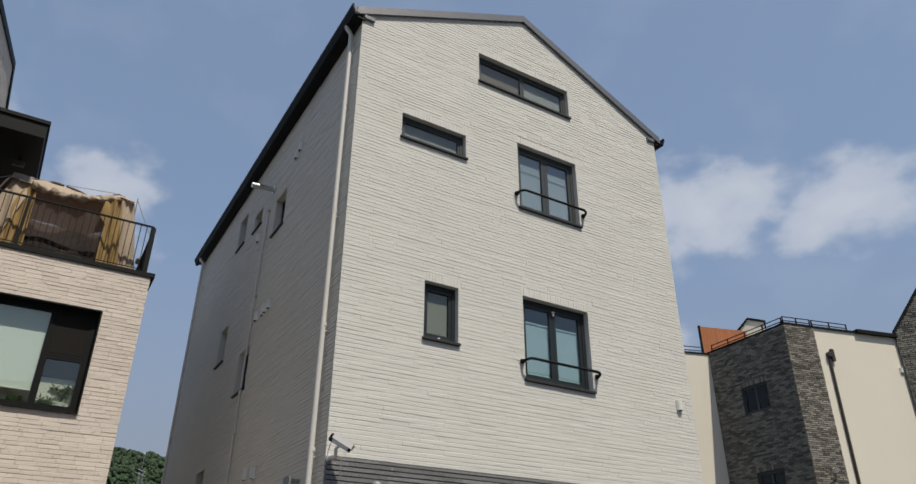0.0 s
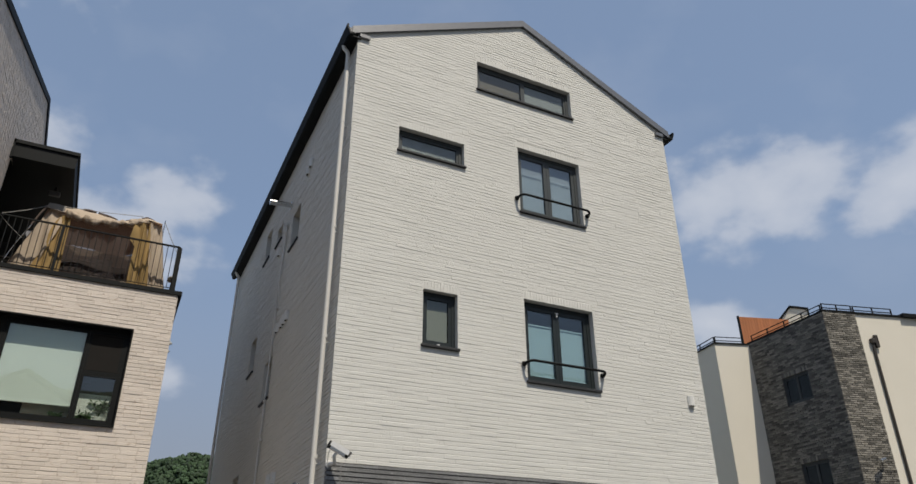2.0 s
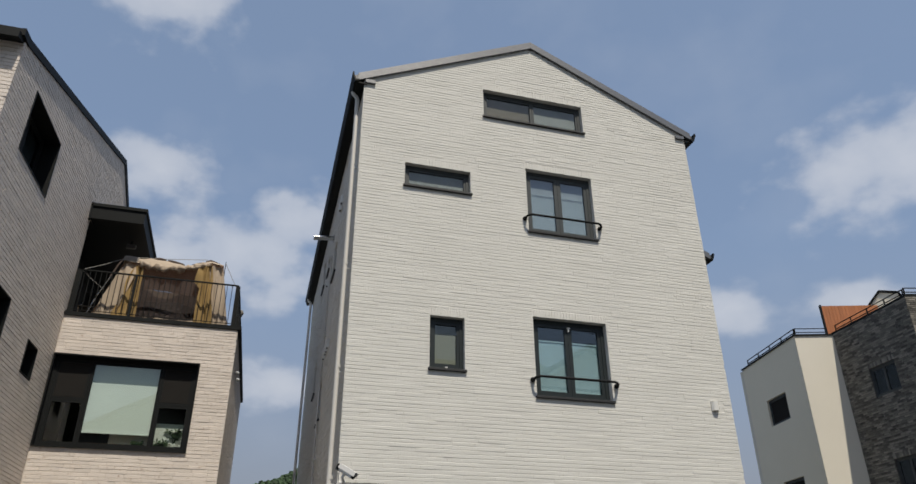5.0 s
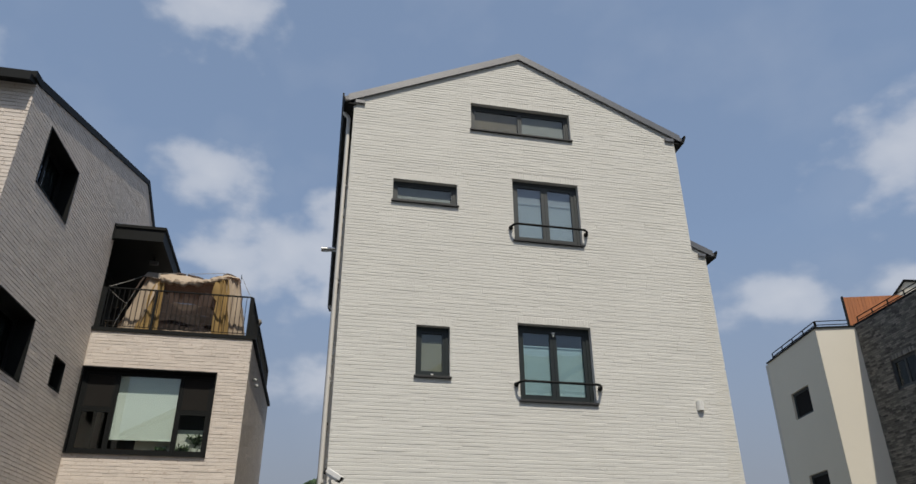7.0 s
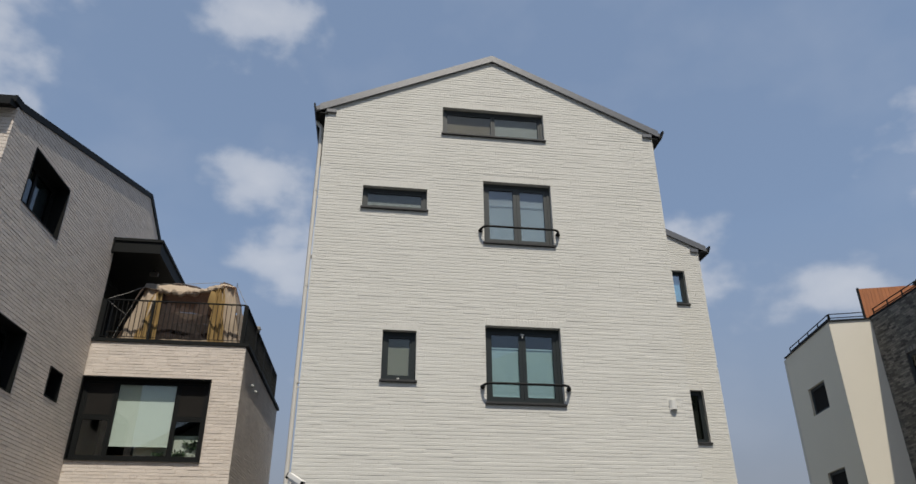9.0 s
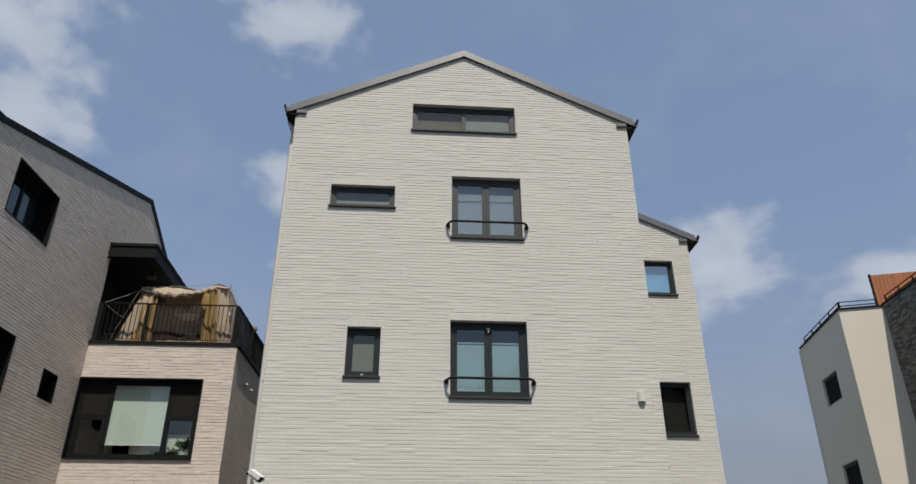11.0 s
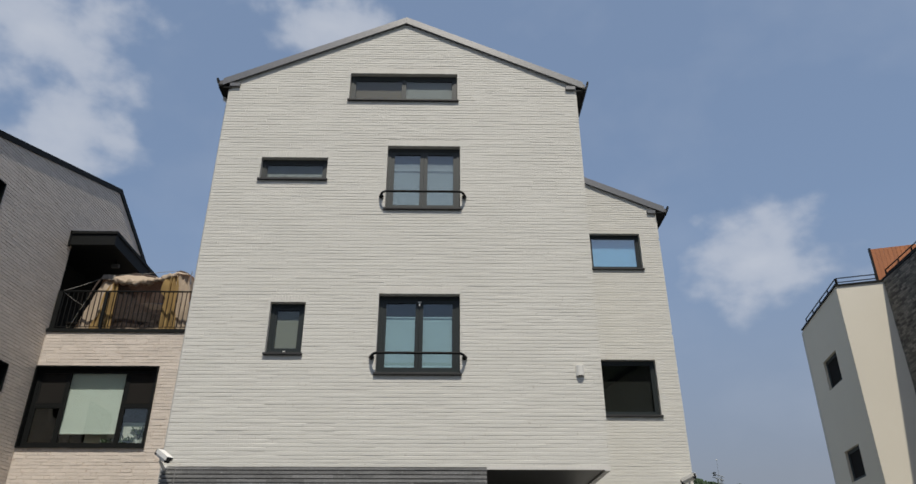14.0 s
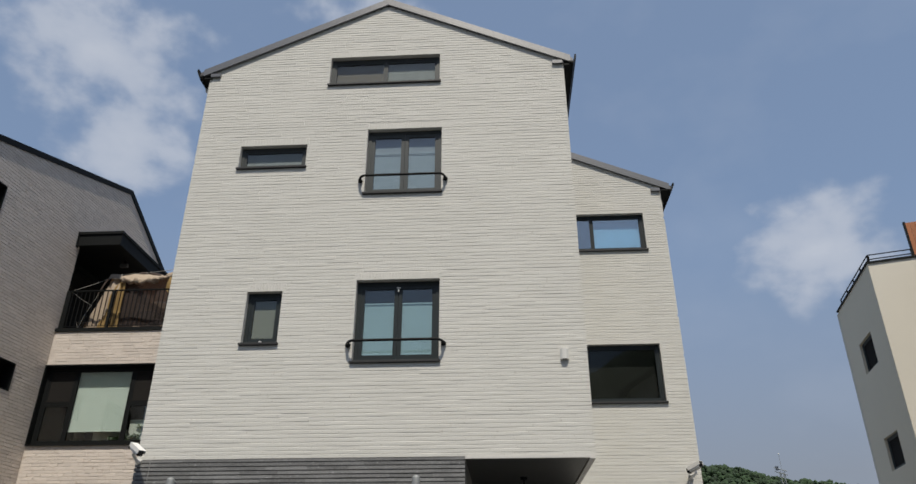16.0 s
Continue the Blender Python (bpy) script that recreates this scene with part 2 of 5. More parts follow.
GLASS_ATTIC = glass_mat("neutral_window_glass", (0.66, 0.68, 0.66), base=0.055)
GLASS_DULL = glass_mat("dull_dark_window_glass", (0.5, 0.54, 0.53), (0.5, 0.52, 0.52), base=0.05)


def let_through(m, colour, share, kind):
    """Mix a share of light passing through the cloth into a material."""
    nodes, links = m.node_tree.nodes, m.node_tree.links
    thru = nodes.new(kind)
    thru.inputs[0].default_value = (*colour, 1)
    mix = nodes.new("ShaderNodeMixShader")
    mix.inputs[0].default_value = share
    links.new(nodes["Principled BSDF"].outputs[0], mix.inputs[1])
    links.new(thru.outputs[0], mix.inputs[2])
    links.new(mix.outputs[0], nodes["Material Output"].inputs[0])


let_through(TAN, (0.42, 0.25, 0.17), 0.2, "ShaderNodeBsdfTranslucent")
let_through(MUSTARD, (0.5, 0.32, 0.10), 0.2, "ShaderNodeBsdfTranslucent")
let_through(MESHCLOTH, (0.80, 0.76, 0.76), 0.24, "ShaderNodeBsdfTransparent")
RAINPIPE = mat("dark_brown_pipe_paint", (0.032, 0.025, 0.019), 0.55, var=0.15, bump=0.04)
LENS = mat("black_camera_glass", (0.012, 0.012, 0.013), 0.12, var=0.0, bump=0.0)


# ---- building blocks ----
def thing(name, label, category, at=(0, 0, 0), group="", kind=""):
    e = new(name)
    e.location = at
    e.empty_display_size = 0.2
    return tagged(e, label, category, group, kind)


def finish(bm, smooth=False):
    bmesh.ops.recalc_face_normals(bm, faces=bm.faces[:])
    if smooth:
        for f in bm.faces:
            f.smooth = True
    return bm


def part(name, bm, material, parent, label="", smooth=False):
    """Links a bmesh, given in world coordinates, as one mesh under a thing or a part."""
    finish(bm, smooth)
    me = bpy.data.meshes.new(name)
    bm.to_mesh(me)
    bm.free()
    me.materials.append(material)
    ob = new(name, me)
    if parent is not None:
        ob.parent = parent
        if parent.type == "EMPTY":
            ob.matrix_parent_inverse = Matrix.Translation(-parent.location)
    return tagged(ob, label)


def structure(name, bm, material, label, category):
    return tagged(part(name, bm, material, None), label, category, kind="structure")


def put_box(bm, x0, x1, y0, y1, z0, z1, m=None, bevel=0.0):
    """A box in local coordinates, moved by m."""
    vs = [bm.verts.new((x, y, z)) for x in (x0, x1) for y in (y0, y1) for z in (z0, z1)]
    fs = [bm.faces.new([vs[i] for i in q]) for q in ((0, 1, 3, 2), (4, 6, 7, 5), (0, 4, 5, 1), (2, 3, 7, 6), (0, 2, 6, 4), (1, 5, 7, 3))]
    if bevel:
        es = list({e for f in fs for e in f.edges})
        r = bmesh.ops.bevel(bm, geom=es, offset=bevel, segments=1, affect="EDGES", profile=0.5)
        vs = list({v for f in r["faces"] for v in f.verts} | {v for v in vs if v.is_valid})
    if m is not None:
        bmesh.ops.transform(bm, matrix=m, verts=vs)
    return bm


def boxes(*specs, m=None, bevel=0.0):
    bm = bmesh.new()
    for s in specs:
        put_box(bm, *s, m=m, bevel=bevel)
    return bm


def tube(bm, pts, r, seg=10, caps=True):
    """A round bar along a line of points."""
    pts = [Vector(p) for p in pts]
    rings, side = [], None
    for i, p in enumerate(pts):
        d = (pts[min(i + 1, len(pts) - 1)] - pts[max(i - 1, 0)]).normalized()
        if side is None:
            side = d.orthogonal().normalized()
        side = (side - d * side.dot(d)).normalized()
        up = d.cross(side)
        rr = r[i] if isinstance(r, (list, tuple)) else r
        rings.append([bm.verts.new(p + rr * (math.cos(a) * side + math.sin(a) * up)) for a in (2 * math.pi * k / seg for k in range(seg))])
    for a, b in zip(rings, rings[1:]):
        for k in range(seg):
            bm.faces.new((a[k], a[(k + 1) % seg], b[(k + 1) % seg], b[k]))
    if caps:
        for end in (rings[0][::-1], rings[-1]):
            bm.faces.new([bm.verts.new(v.co) for v in end])
    return bm


def prism(bm, outline, vec):
    """A closed flat outline (3D points) pushed along vec."""
    a = [bm.verts.new(p) for p in outline]
    b = [bm.verts.new(Vector(p) + Vector(vec)) for p in outline]
    bm.faces.new(a)
    bm.faces.new(b[::-1])
    for i in range(len(a)):
        j = (i + 1) % len(a)
        bm.faces.new((a[i], a[j], b[j], b[i]))
    return bm


class Face:
    """An upright wall plane from plan point p0 to p1; local x along it, y into the wall, z up."""

    def __init__(self, p0, p1):
        self.p0, self.p1 = Vector((*p0, 0)), Vector((*p1, 0))
        self.length = (self.p1 - self.p0).length
        u = (self.p1 - self.p0).normalized()
        inward = Vector((-u.y, u.x, 0))
        self.m = Matrix(((u.x, inward.x, 0, self.p0.x), (u.y, inward.y, 0, self.p0.y), (0, 0, 1, 0), (0, 0, 0, 1)))

    def at(self, u, out, z):
        return self.m @ Vector((u, -out, z))


def wall_bm(face, outline, holes, thick=0.2):
    """A wall with openings through it; outline and holes in (u, z)."""
    bm = bmesh.new()
    loops = [outline] + [[(a, c), (b, c), (b, d), (a, d)] for a, b, c, d in holes]
    edges, rings = [], []
    for loop in loops:
        vs = [bm.verts.new((u, 0, z)) for u, z in loop]
        rings.append(vs)
        edges += [bm.edges.new((vs[i], vs[(i + 1) % len(vs)])) for i in range(len(vs))]
    bmesh.ops.triangle_fill(bm, use_beauty=True, use_dissolve=False, edges=edges)
    front = bm.faces[:]
    twin = {v: bm.verts.new((v.co.x, thick, v.co.z)) for v in bm.verts[:]}
    for f in front:
        bm.faces.new([twin[v] for v in reversed(f.verts)])
    for vs in rings:
        for i in range(len(vs)):
            a, b = vs[i], vs[(i + 1) % len(vs)]
            bm.faces.new((a, b, twin[b], twin[a]))
    bmesh.ops.transform(bm, matrix=face.m, verts=bm.verts[:])
    return bm


def span(outline, z):
    """The stretch of a convex outline at height z."""
    xs = []
    for (a, za), (b, zb) in zip(outline, outline[1:] + outline[:1]):
        if (za - z) * (zb - z) < 0:
            xs.append(a + (b - a) * (z - za) / (zb - za))
    return (min(xs), max(xs)) if len(xs) >= 2 else None


def courses(outline, holes, z0, z1, pitch, length, rng, gap=0.003, joint=0.0006, vary=0.25, bond=None, wave=0.0, shift=0.0):
    """Bricks of a wall as (u0, u1, z0, z1, whole)."""
    rects = []
    row, z = 0, z0
    while z < z1 - 0.4 * pitch:
        step = pitch * (1 + wave * (rng.random() - 0.5))
        a, b = z, min(z + step - gap, z1)
        s = span(outline, a + 0.002)
        row += 1
        z += step
        if s is None:
            continue
        u = s[0] - (rng.random() if bond is None else bond * (row % 2)) * length
        while u < s[1] - 0.02:
            ln = length * (1 - vary * rng.random())
            lo, hi = max(u, s[0]), min(u + ln - joint, s[1])
            u += ln
            if hi - lo < 0.02:
                continue
            a2, b2 = a + shift * (rng.random() - 0.35), b + shift * (rng.random() - 0.65)
            pieces = [(lo, hi, a2, b2)]
            for h0, h1, k0, k1 in holes:
                kept = []
                for p0, p1, q0, q1 in pieces:
                    if p1 <= h0 or p0 >= h1 or q1 <= k0 or q0 >= k1:
                        kept.append((p0, p1, q0, q1))
                        continue
                    if p0 < h0:
                        kept.append((p0, h0, q0, q1))
                    if p1 > h1:
                        kept.append((h1, p1, q0, q1))
                    c0, c1 = max(p0, h0), min(p1, h1)
                    if q1 > k1 + 0.012:
                        kept.append((c0, c1, max(q0, k1), q1))
                    if q0 < k0 - 0.012:
                        kept.append((c0, c1, q0, min(q1, k0)))
                pieces = kept
            whole = len(pieces) == 1 and pieces[0] == (lo, hi, a2, b2) and hi - lo > 0.7 * length
            rects += [(*p, whole) for p in pieces if p[1] - p[0] > 0.012]
    return rects


def soldiers(u0, u1, z, height, width, over=0.03):
    n = max(1, round((u1 - u0 + 2 * over) / width))
    w = (u1 - u0 + 2 * over) / n
    return [(u0 - over + i * w, u0 - over + (i + 1) * w - 0.0025, z, z + height - 0.002, False) for i in range(n)]


def brick_mesh(u0, u1, z0, z1, depth, cham, rng, wob, end=0.5, seg=0.14):
    """A hand-made brick as verts and faces: wavy edges along its length, a small lower and a wider worn upper chamfer."""
    n = max(1, min(5, round((u1 - u0) / seg)))
    h = z1 - z0
    lo, hi = min(0.4 * cham, 0.15 * h), min(1.3 * cham, 0.3 * h)
    tilt = (rng.random() - 0.5) * wob * 0.2
    verts, faces = [], []
    for k in range(n + 1):
        u = u0 + (u1 - u0) * k / n
        inset = cham * end * (1 if k == 0 else -1 if k == n else 0)
        a, b = (rng.random() - 0.5) * wob, (rng.random() - 0.5) * wob
        d = depth + (rng.random() - 0.5) * wob * 0.8
        verts += [(u, 0, z0 + a), (u + inset, -d - tilt, z0 + lo + a), (u + inset, -d + tilt, z1 - hi + b), (u, 0, z1 + 0.5 * b)]
        if k:
            m = 4 * k
            faces += [(m - 4 + i, m + i, m + i + 1, m - 3 + i) for i in range(3)]
    m = 4 * n
    faces += [(0, 1, 2, 3), (m, m + 3, m + 2, m + 1)]
    return verts, faces


def brickwork(face, wall, rects, material, rng, depth=0.022, cham=0.007, wob=0.004, uneven=0.006, near=None, limit=300, label="", end=0.5, seg=0.14):
    """The bricks of a wall: those in the stretch `near` are pieces of their own, the others one joined part."""
    verts, faces, single = [], [], []
    for u0, u1, z0, z1, whole in rects:
        if near and whole and len(single) < limit and near[0] < u0 and u1 < near[1] and near[2] < z0 and z1 < near[3]:
            single.append((u0, u1, z0, z1))
            continue
        n = len(verts)
        vs, fs = brick_mesh(u0, u1, z0, z1, depth + (rng.random() - 0.5) * uneven, min(cham, 0.3 * (z1 - z0)), rng, wob, end, seg)
        verts += vs
        faces += [tuple(n + i for i in q) for q in fs]
    me = bpy.data.meshes.new("brickwork")
    me.from_pydata([face.m @ Vector(v) for v in verts], [], faces)
    me.materials.append(material)
    ob = new("brickwork", me)
    ob.parent = wall
    tagged(ob, label, kind="stuff")
    if not single:
        return
    shapes = []
    h = single[0][3] - single[0][2]
    ln = single[0][1] - single[0][0]
    for k in range(16):
        sm = bpy.data.meshes.new("brick")
        vs, fs = brick_mesh(0, ln, 0, h, depth + (k - 7.5) * uneven / 16, cham, rng, wob, end, seg)
        sm.from_pydata(vs, [], fs)
        sm.materials.append(material)
        shapes.append(sm)
    for u0, u1, z0, z1 in single:
        b = new("brick", rng.choice(shapes))
        b.parent = wall
        b.matrix_basis = face.m @ Matrix.Translation((u0, 0, z0)) @ Matrix.Diagonal(((u1 - u0) / ln, 1, (z1 - z0) / h, 1))


def ring(bm, face, u0, u1, z0, z1, w, n0, n1):
    """A rectangular frame of bar width w; n0 to n1 is its depth, measured into the wall."""
    for s in ((u0, u1, z0, z0 + w), (u0, u1, z1 - w, z1), (u0, u0 + w, z0 + w, z1 - w), (u1 - w, u1, z0 + w, z1 - w)):
        put_box(bm, s[0], s[1], n0, n1, s[2], s[3], face.m)
    return bm


def window(house, face, u0, u1, z0, z1, lights, frame=FRAME, glass=GLASS, inset=0.10, bar=0.055, sash=0.04, sill=True, lining=None, label=""):
    """A window set in an opening. lights: panes as (u0, u1, z0, z1) fractions of the opening inside the frame.
    Returns the window and the clear size of each pane."""
    bm = bmesh.new()
    e = 0.004
    ring(bm, face, u0 + e, u1 - e, z0 + e, z1 - e, bar, inset, inset + 0.07)
    a0, a1, b0, b1 = u0 + bar, u1 - bar, z0 + bar, z1 - bar
    win = part("window", bm, frame, house, label)
    clear = []
    for f0, f1, g0, g1 in lights:
        p0, p1 = a0 + (a1 - a0) * f0, a0 + (a1 - a0) * f1
        q0, q1 = b0 + (b1 - b0) * g0, b0 + (b1 - b0) * g1
        part("sash", ring(bmesh.new(), face, p0 + 0.002, p1 - 0.002, q0 + 0.002, q1 - 0.002, sash, inset + 0.012, inset + 0.058), frame, win)
        c = (p0 + sash, p1 - sash, q0 + sash, q1 - sash)
        clear.append(c)
        pane = part("pane", boxes((c[0] - 0.008, c[1] + 0.008, inset + 0.030, inset + 0.038, c[2] - 0.008, c[3] + 0.008), m=face.m), glass, win)
        pane.visible_shadow = False
    if sill:
        bm = bmesh.new()
        put_box(bm, u0 - 0.025, u1 + 0.025, -0.045, inset - 0.002, z0 - 0.035, z0 + 0.002, face.m, bevel=0.005)
        part("sill", bm, SILL, win)
    if lining:
        bm = bmesh.new()
        ring(bm, face, u0 - 0.012, u1 + 0.012, z0 - 0.012, z1 + 0.012, 0.016, -0.035, inset - 0.002)
        part("reveal_lining", bm, lining, win)
    return win, clear


def blind(win, face, c, top, bottom, material, inset=0.175, pleat=0.025, name="blind"):
    """A pleated or hanging cloth behind a pane, between fractions of its height."""
    u0, u1 = c[0] - 0.03, c[1] + 0.03
    z0, z1 = c[2] + (c[3] - c[2]) * bottom, c[2] + (c[3] - c[2]) * top
    bm = bmesh.new()
    n = max(2, int((z1 - z0) / pleat))
    rows = [[bm.verts.new(face.m @ Vector((u, inset + (0.001 if i % 2 else 0.0), z0 + (z1 - z0) * i / n))) for u in (u0, u1)] for i in range(n + 1)]
    for a, b in zip(rows, rows[1:]):
        bm.faces.new((a[0], a[1], b[1], b[0]))
    put_box(bm, u0, u1, inset - 0.01, inset + 0.015, z1 - 0.012, z1 + 0.012, face.m)
    put_box(bm, u0, u1, inset - 0.01, inset + 0.015, z0 - 0.014, z0 + 0.008, face.m)
    return part(name, bm, material, win)


def curtain(win, face, c, material, inset=0.19):
    bm = bmesh.new()
    n = int((c[1] - c[0]) / 0.035) + 2
    lo, hi = [], []
    for i in range(n + 1):
        u = c[0] - 0.04 + (c[1] - c[0] + 0.08) * i / n
        d = inset + 0.014 * math.sin(i * 1.7) * (0.5 + 0.5 * math.sin(i * 0.31))
        lo.append(bm.verts.new(face.m @ Vector((u, d, c[2] - 0.04))))
        hi.append(bm.verts.new(face.m @ Vector((u, d, c[3] + 0.04))))
    for i in range(n):
        bm.faces.new((lo[i], lo[i + 1], hi[i + 1], hi[i]))
    return part("curtain", bm, material, win, smooth=True)


ONE = [(0, 1, 0, 1)]
TWO = [(0, 0.5, 0, 1), (0.5, 1, 0, 1)]


# ---- ground ----
structure("ground", boxes((-900, 900, -900, 900, -0.4, -0.02)), GROUND, "grey paved ground reaching out to the hills", "ground")
structure("road", boxes((-60, 60, -6.5, 6.2, -0.02, 0.0)), ASPHALT, "worn dark asphalt lane in front of the houses", "road")

# ---- the white brick house ----
house = thing("house", "tall white-grey brick house with a gabled grey metal roof", "house", (6.6, 13.5, 0))
rng = random.Random(4)
PITCH = 0.057
Z_BASE, Z_EAVE, Z_APEX = 3.303, 10.235, 11.725
FRONT = Face((3.334, 8.44), (9.786, 8.44))
LEFT = Face((3.57, 19.0), (3.33, 8.44))
RIGHT = Face((9.79, 8.44), (9.79, 11.34))
WING = Face((9.79, 11.34), (11.926, 11.34))
WING_SIDE = Face((11.93, 11.34), (11.93, 19.0))
REAR = Face((11.93, 19.0), (3.57, 19.0))
X0 = 3.334

# front gable: openings as (x0, x1, z0, z1)
FRONT_OPEN = {"attic": (5.56, 7.57, 9.90, 10.52), "slot": (4.11, 5.28, 8.17, 8.615), "upper": (6.33, 7.62, 7.60, 8.88),
              "small": (4.585, 5.145, 5.01, 5.86), "lower": (6.31, 7.615, 4.70, 6.015)}
front_holes = [(a - X0, b - X0, c, d) for a, b, c, d in FRONT_OPEN.values()]
front_outline = [(0, Z_BASE), (FRONT.length, Z_BASE), (FRONT.length, Z_EAVE), (6.57 - X0, Z_APEX), (0, Z_EAVE)]
front_wall = part("wall", wall_bm(FRONT, front_outline, front_holes), MORTAR_WHITE, house, "gable wall of long white-grey bricks")
tall = [(a, b, c - 0.035, d + 0.13) for a, b, c, d in front_holes]
brick_front_outline = [(-0.018, Z_BASE), (FRONT.length + 0.018, Z_BASE), (FRONT.length + 0.018, Z_EAVE), (6.57 - X0, Z_APEX), (-0.018, Z_EAVE)]
front_rects = courses(brick_front_outline, tall, Z_BASE, Z_APEX, PITCH, 0.50, rng, gap=0.0024, wave=0.16, shift=0.003)
for a, b, c, d in front_holes:
    front_rects += soldiers(a, b, d, 0.13, 0.052)

# flank towards the neighbour
LEFT_OPEN = [(6.75, 7.39, 7.92, 8.69), (5.23, 5.78, 8.68, 9.07), (3.93, 4.52, 8.80, 9.55), (3.67, 4.26, 6.21, 7.0), (5.58, 6.28, 5.16, 5.95), (3.50, 4.14, 3.30, 4.10)]
Z_SIDE = 10.12
left_outline = [(0, 0), (LEFT.length - 0.004, 0), (LEFT.length - 0.004, Z_SIDE), (0, Z_SIDE)]
left_wall = part("wall", wall_bm(LEFT, left_outline, LEFT_OPEN), MORTAR_WHITE, house, "shaded flank wall of long white-grey bricks")
left_rects = courses([(0, 1.5), (LEFT.length, 1.5), (LEFT.length, Z_SIDE), (0, Z_SIDE)], [(a, b, c - 0.03, d) for a, b, c, d in LEFT_OPEN], 1.5, Z_SIDE, PITCH, 0.50, rng, gap=0.0024, wave=0.16, shift=0.003)

# short return, set-back wing, rear
right_wall = part("wall", wall_bm(RIGHT, [(0.2, Z_BASE), (RIGHT.length, Z_BASE), (RIGHT.length, Z_SIDE), (0.2, Z_SIDE)], []), MORTAR_WHITE, house)
right_rects = courses([(0, Z_BASE), (RIGHT.length, Z_BASE), (RIGHT.length, Z_SIDE), (0, Z_SIDE)], [], Z_BASE, Z_SIDE, PITCH, 0.50, rng, gap=0.0024, wave=0.16, shift=0.003)
WING_OPEN = [(0.15, 1.725, 7.82, 8.645), (0.15, 1.725, 4.75, 5.845)]
wing_outline = [(0.004, 0), (WING.length - 0.004, 0), (WING.length - 0.004, 9.21), (0.004, 10.17)]
wing_wall = part("wall", wall_bm(WING, wing_outline, WING_OPEN), MORTAR_WHITE, house, "set-back wing wall of white-grey bricks")
wing_rects = courses([(0.022, 0), (WING.length + 0.02, 0), (WING.length + 0.012, 9.21), (0.022, 10.17)], [(a, b, c - 0.035, d + 0.07) for a, b, c, d in WING_OPEN], 0, 10.17, PITCH, 0.50, rng, gap=0.0024, wave=0.16, shift=0.003)
for a, b, c, d in WING_OPEN:
    wing_rects += soldiers(a, b, d, 0.07, 0.052, 0.02)
part("wall", wall_bm(WING_SIDE, [(0.2, 0), (WING_SIDE.length, 0), (WING_SIDE.length, 9.17), (0.2, 9.17)], []), BRICK_WHITE, house)
part("wall", wall_bm(REAR, [(0.2, 0), (REAR.length - 0.2, 0), (REAR.length - 0.2, 10.1), (5.2, 11.6), (0.2, 9.1)], []), BRICK_WHITE, house)

# ground floor: grey stone-brick wall, open bay with a soffit
BASE = Face((3.334, 8.44), (8.0, 8.44))
base_wall = part("wall", wall_bm(BASE, [(0.004, 0), (BASE.length, 0), (BASE.length, Z_BASE - 0.004), (0.004, Z_BASE - 0.004)], []), MORTAR_BLACK, house, "dark grey stone-brick ground floor wall")
base_rects = courses([(-0.02, 1.2), (BASE.length, 1.2), (BASE.length, Z_BASE - 0.008), (-0.02, Z_BASE - 0.008)], [], 1.208, Z_BASE - 0.006, PITCH, 0.7, rng, gap=0.0075, wave=0.06, shift=0.003)
BAY = Face((8.0, 8.65), (8.0, 13.0))
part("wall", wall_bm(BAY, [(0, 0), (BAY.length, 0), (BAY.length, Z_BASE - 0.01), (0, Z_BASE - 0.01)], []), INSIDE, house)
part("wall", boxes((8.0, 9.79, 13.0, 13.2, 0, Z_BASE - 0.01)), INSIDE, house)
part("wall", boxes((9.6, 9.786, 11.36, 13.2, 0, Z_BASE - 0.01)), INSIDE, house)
# bay soffit, with its deep shade put into the base colour
part("soffit", boxes((8.02, 9.74, 8.50, 13.0, Z_BASE - 0.02, Z_BASE + 0.03), (3.4, 8.02, 8.66, 18.8, Z_BASE - 0.02, Z_BASE + 0.03)), SOFFIT, house, "flat panelled soffit over the open bay, darkened in colour for its shade")
part("soffit_trim", boxes((9.72, 9.80, 8.43, 11.3, Z_BASE - 0.045, Z_BASE + 0.004), (8.0, 9.72, 8.43, 8.48, Z_BASE - 0.03, Z_BASE + 0.004)), PIPE, house, "pale metal edge trim")
part("floor", boxes((3.6, 9.6, 8.7, 18.8, 6.1, 6.3), (9.8, 11.7, 11.6, 18.8, 6.1, 6.3), (3.6, 11.7, 11.6, 18.8, 9.0, 9.1)), INSIDE, house)

# roof
def slab(bm, quad, thick):
    """A sloping slab from four corners of its upper side."""
    return prism(bm, quad, (0, 0, -thick))


EL = lambda y: 3.13 + (y - 8.3) * 0.0227
roof = part("roof", slab(slab(slab(bmesh.new(),
        [(EL(8.40), 8.40, 10.27), (6.57, 8.40, 11.85), (6.57, 19.2, 11.85), (EL(19.2), 19.2, 10.27)], 0.11),
        [(6.571, 8.40, 11.85), (9.97, 8.40, 10.27), (9.97, 19.2, 10.27), (6.571, 19.2, 11.85)], 0.11),
        [(9.971, 11.30, 10.22), (12.16, 11.30, 9.24), (12.16, 19.2, 9.24), (9.971, 19.2, 10.22)], 0.11), ROOF, house, "dark grey standing-seam metal roof")
bm = bmesh.new()
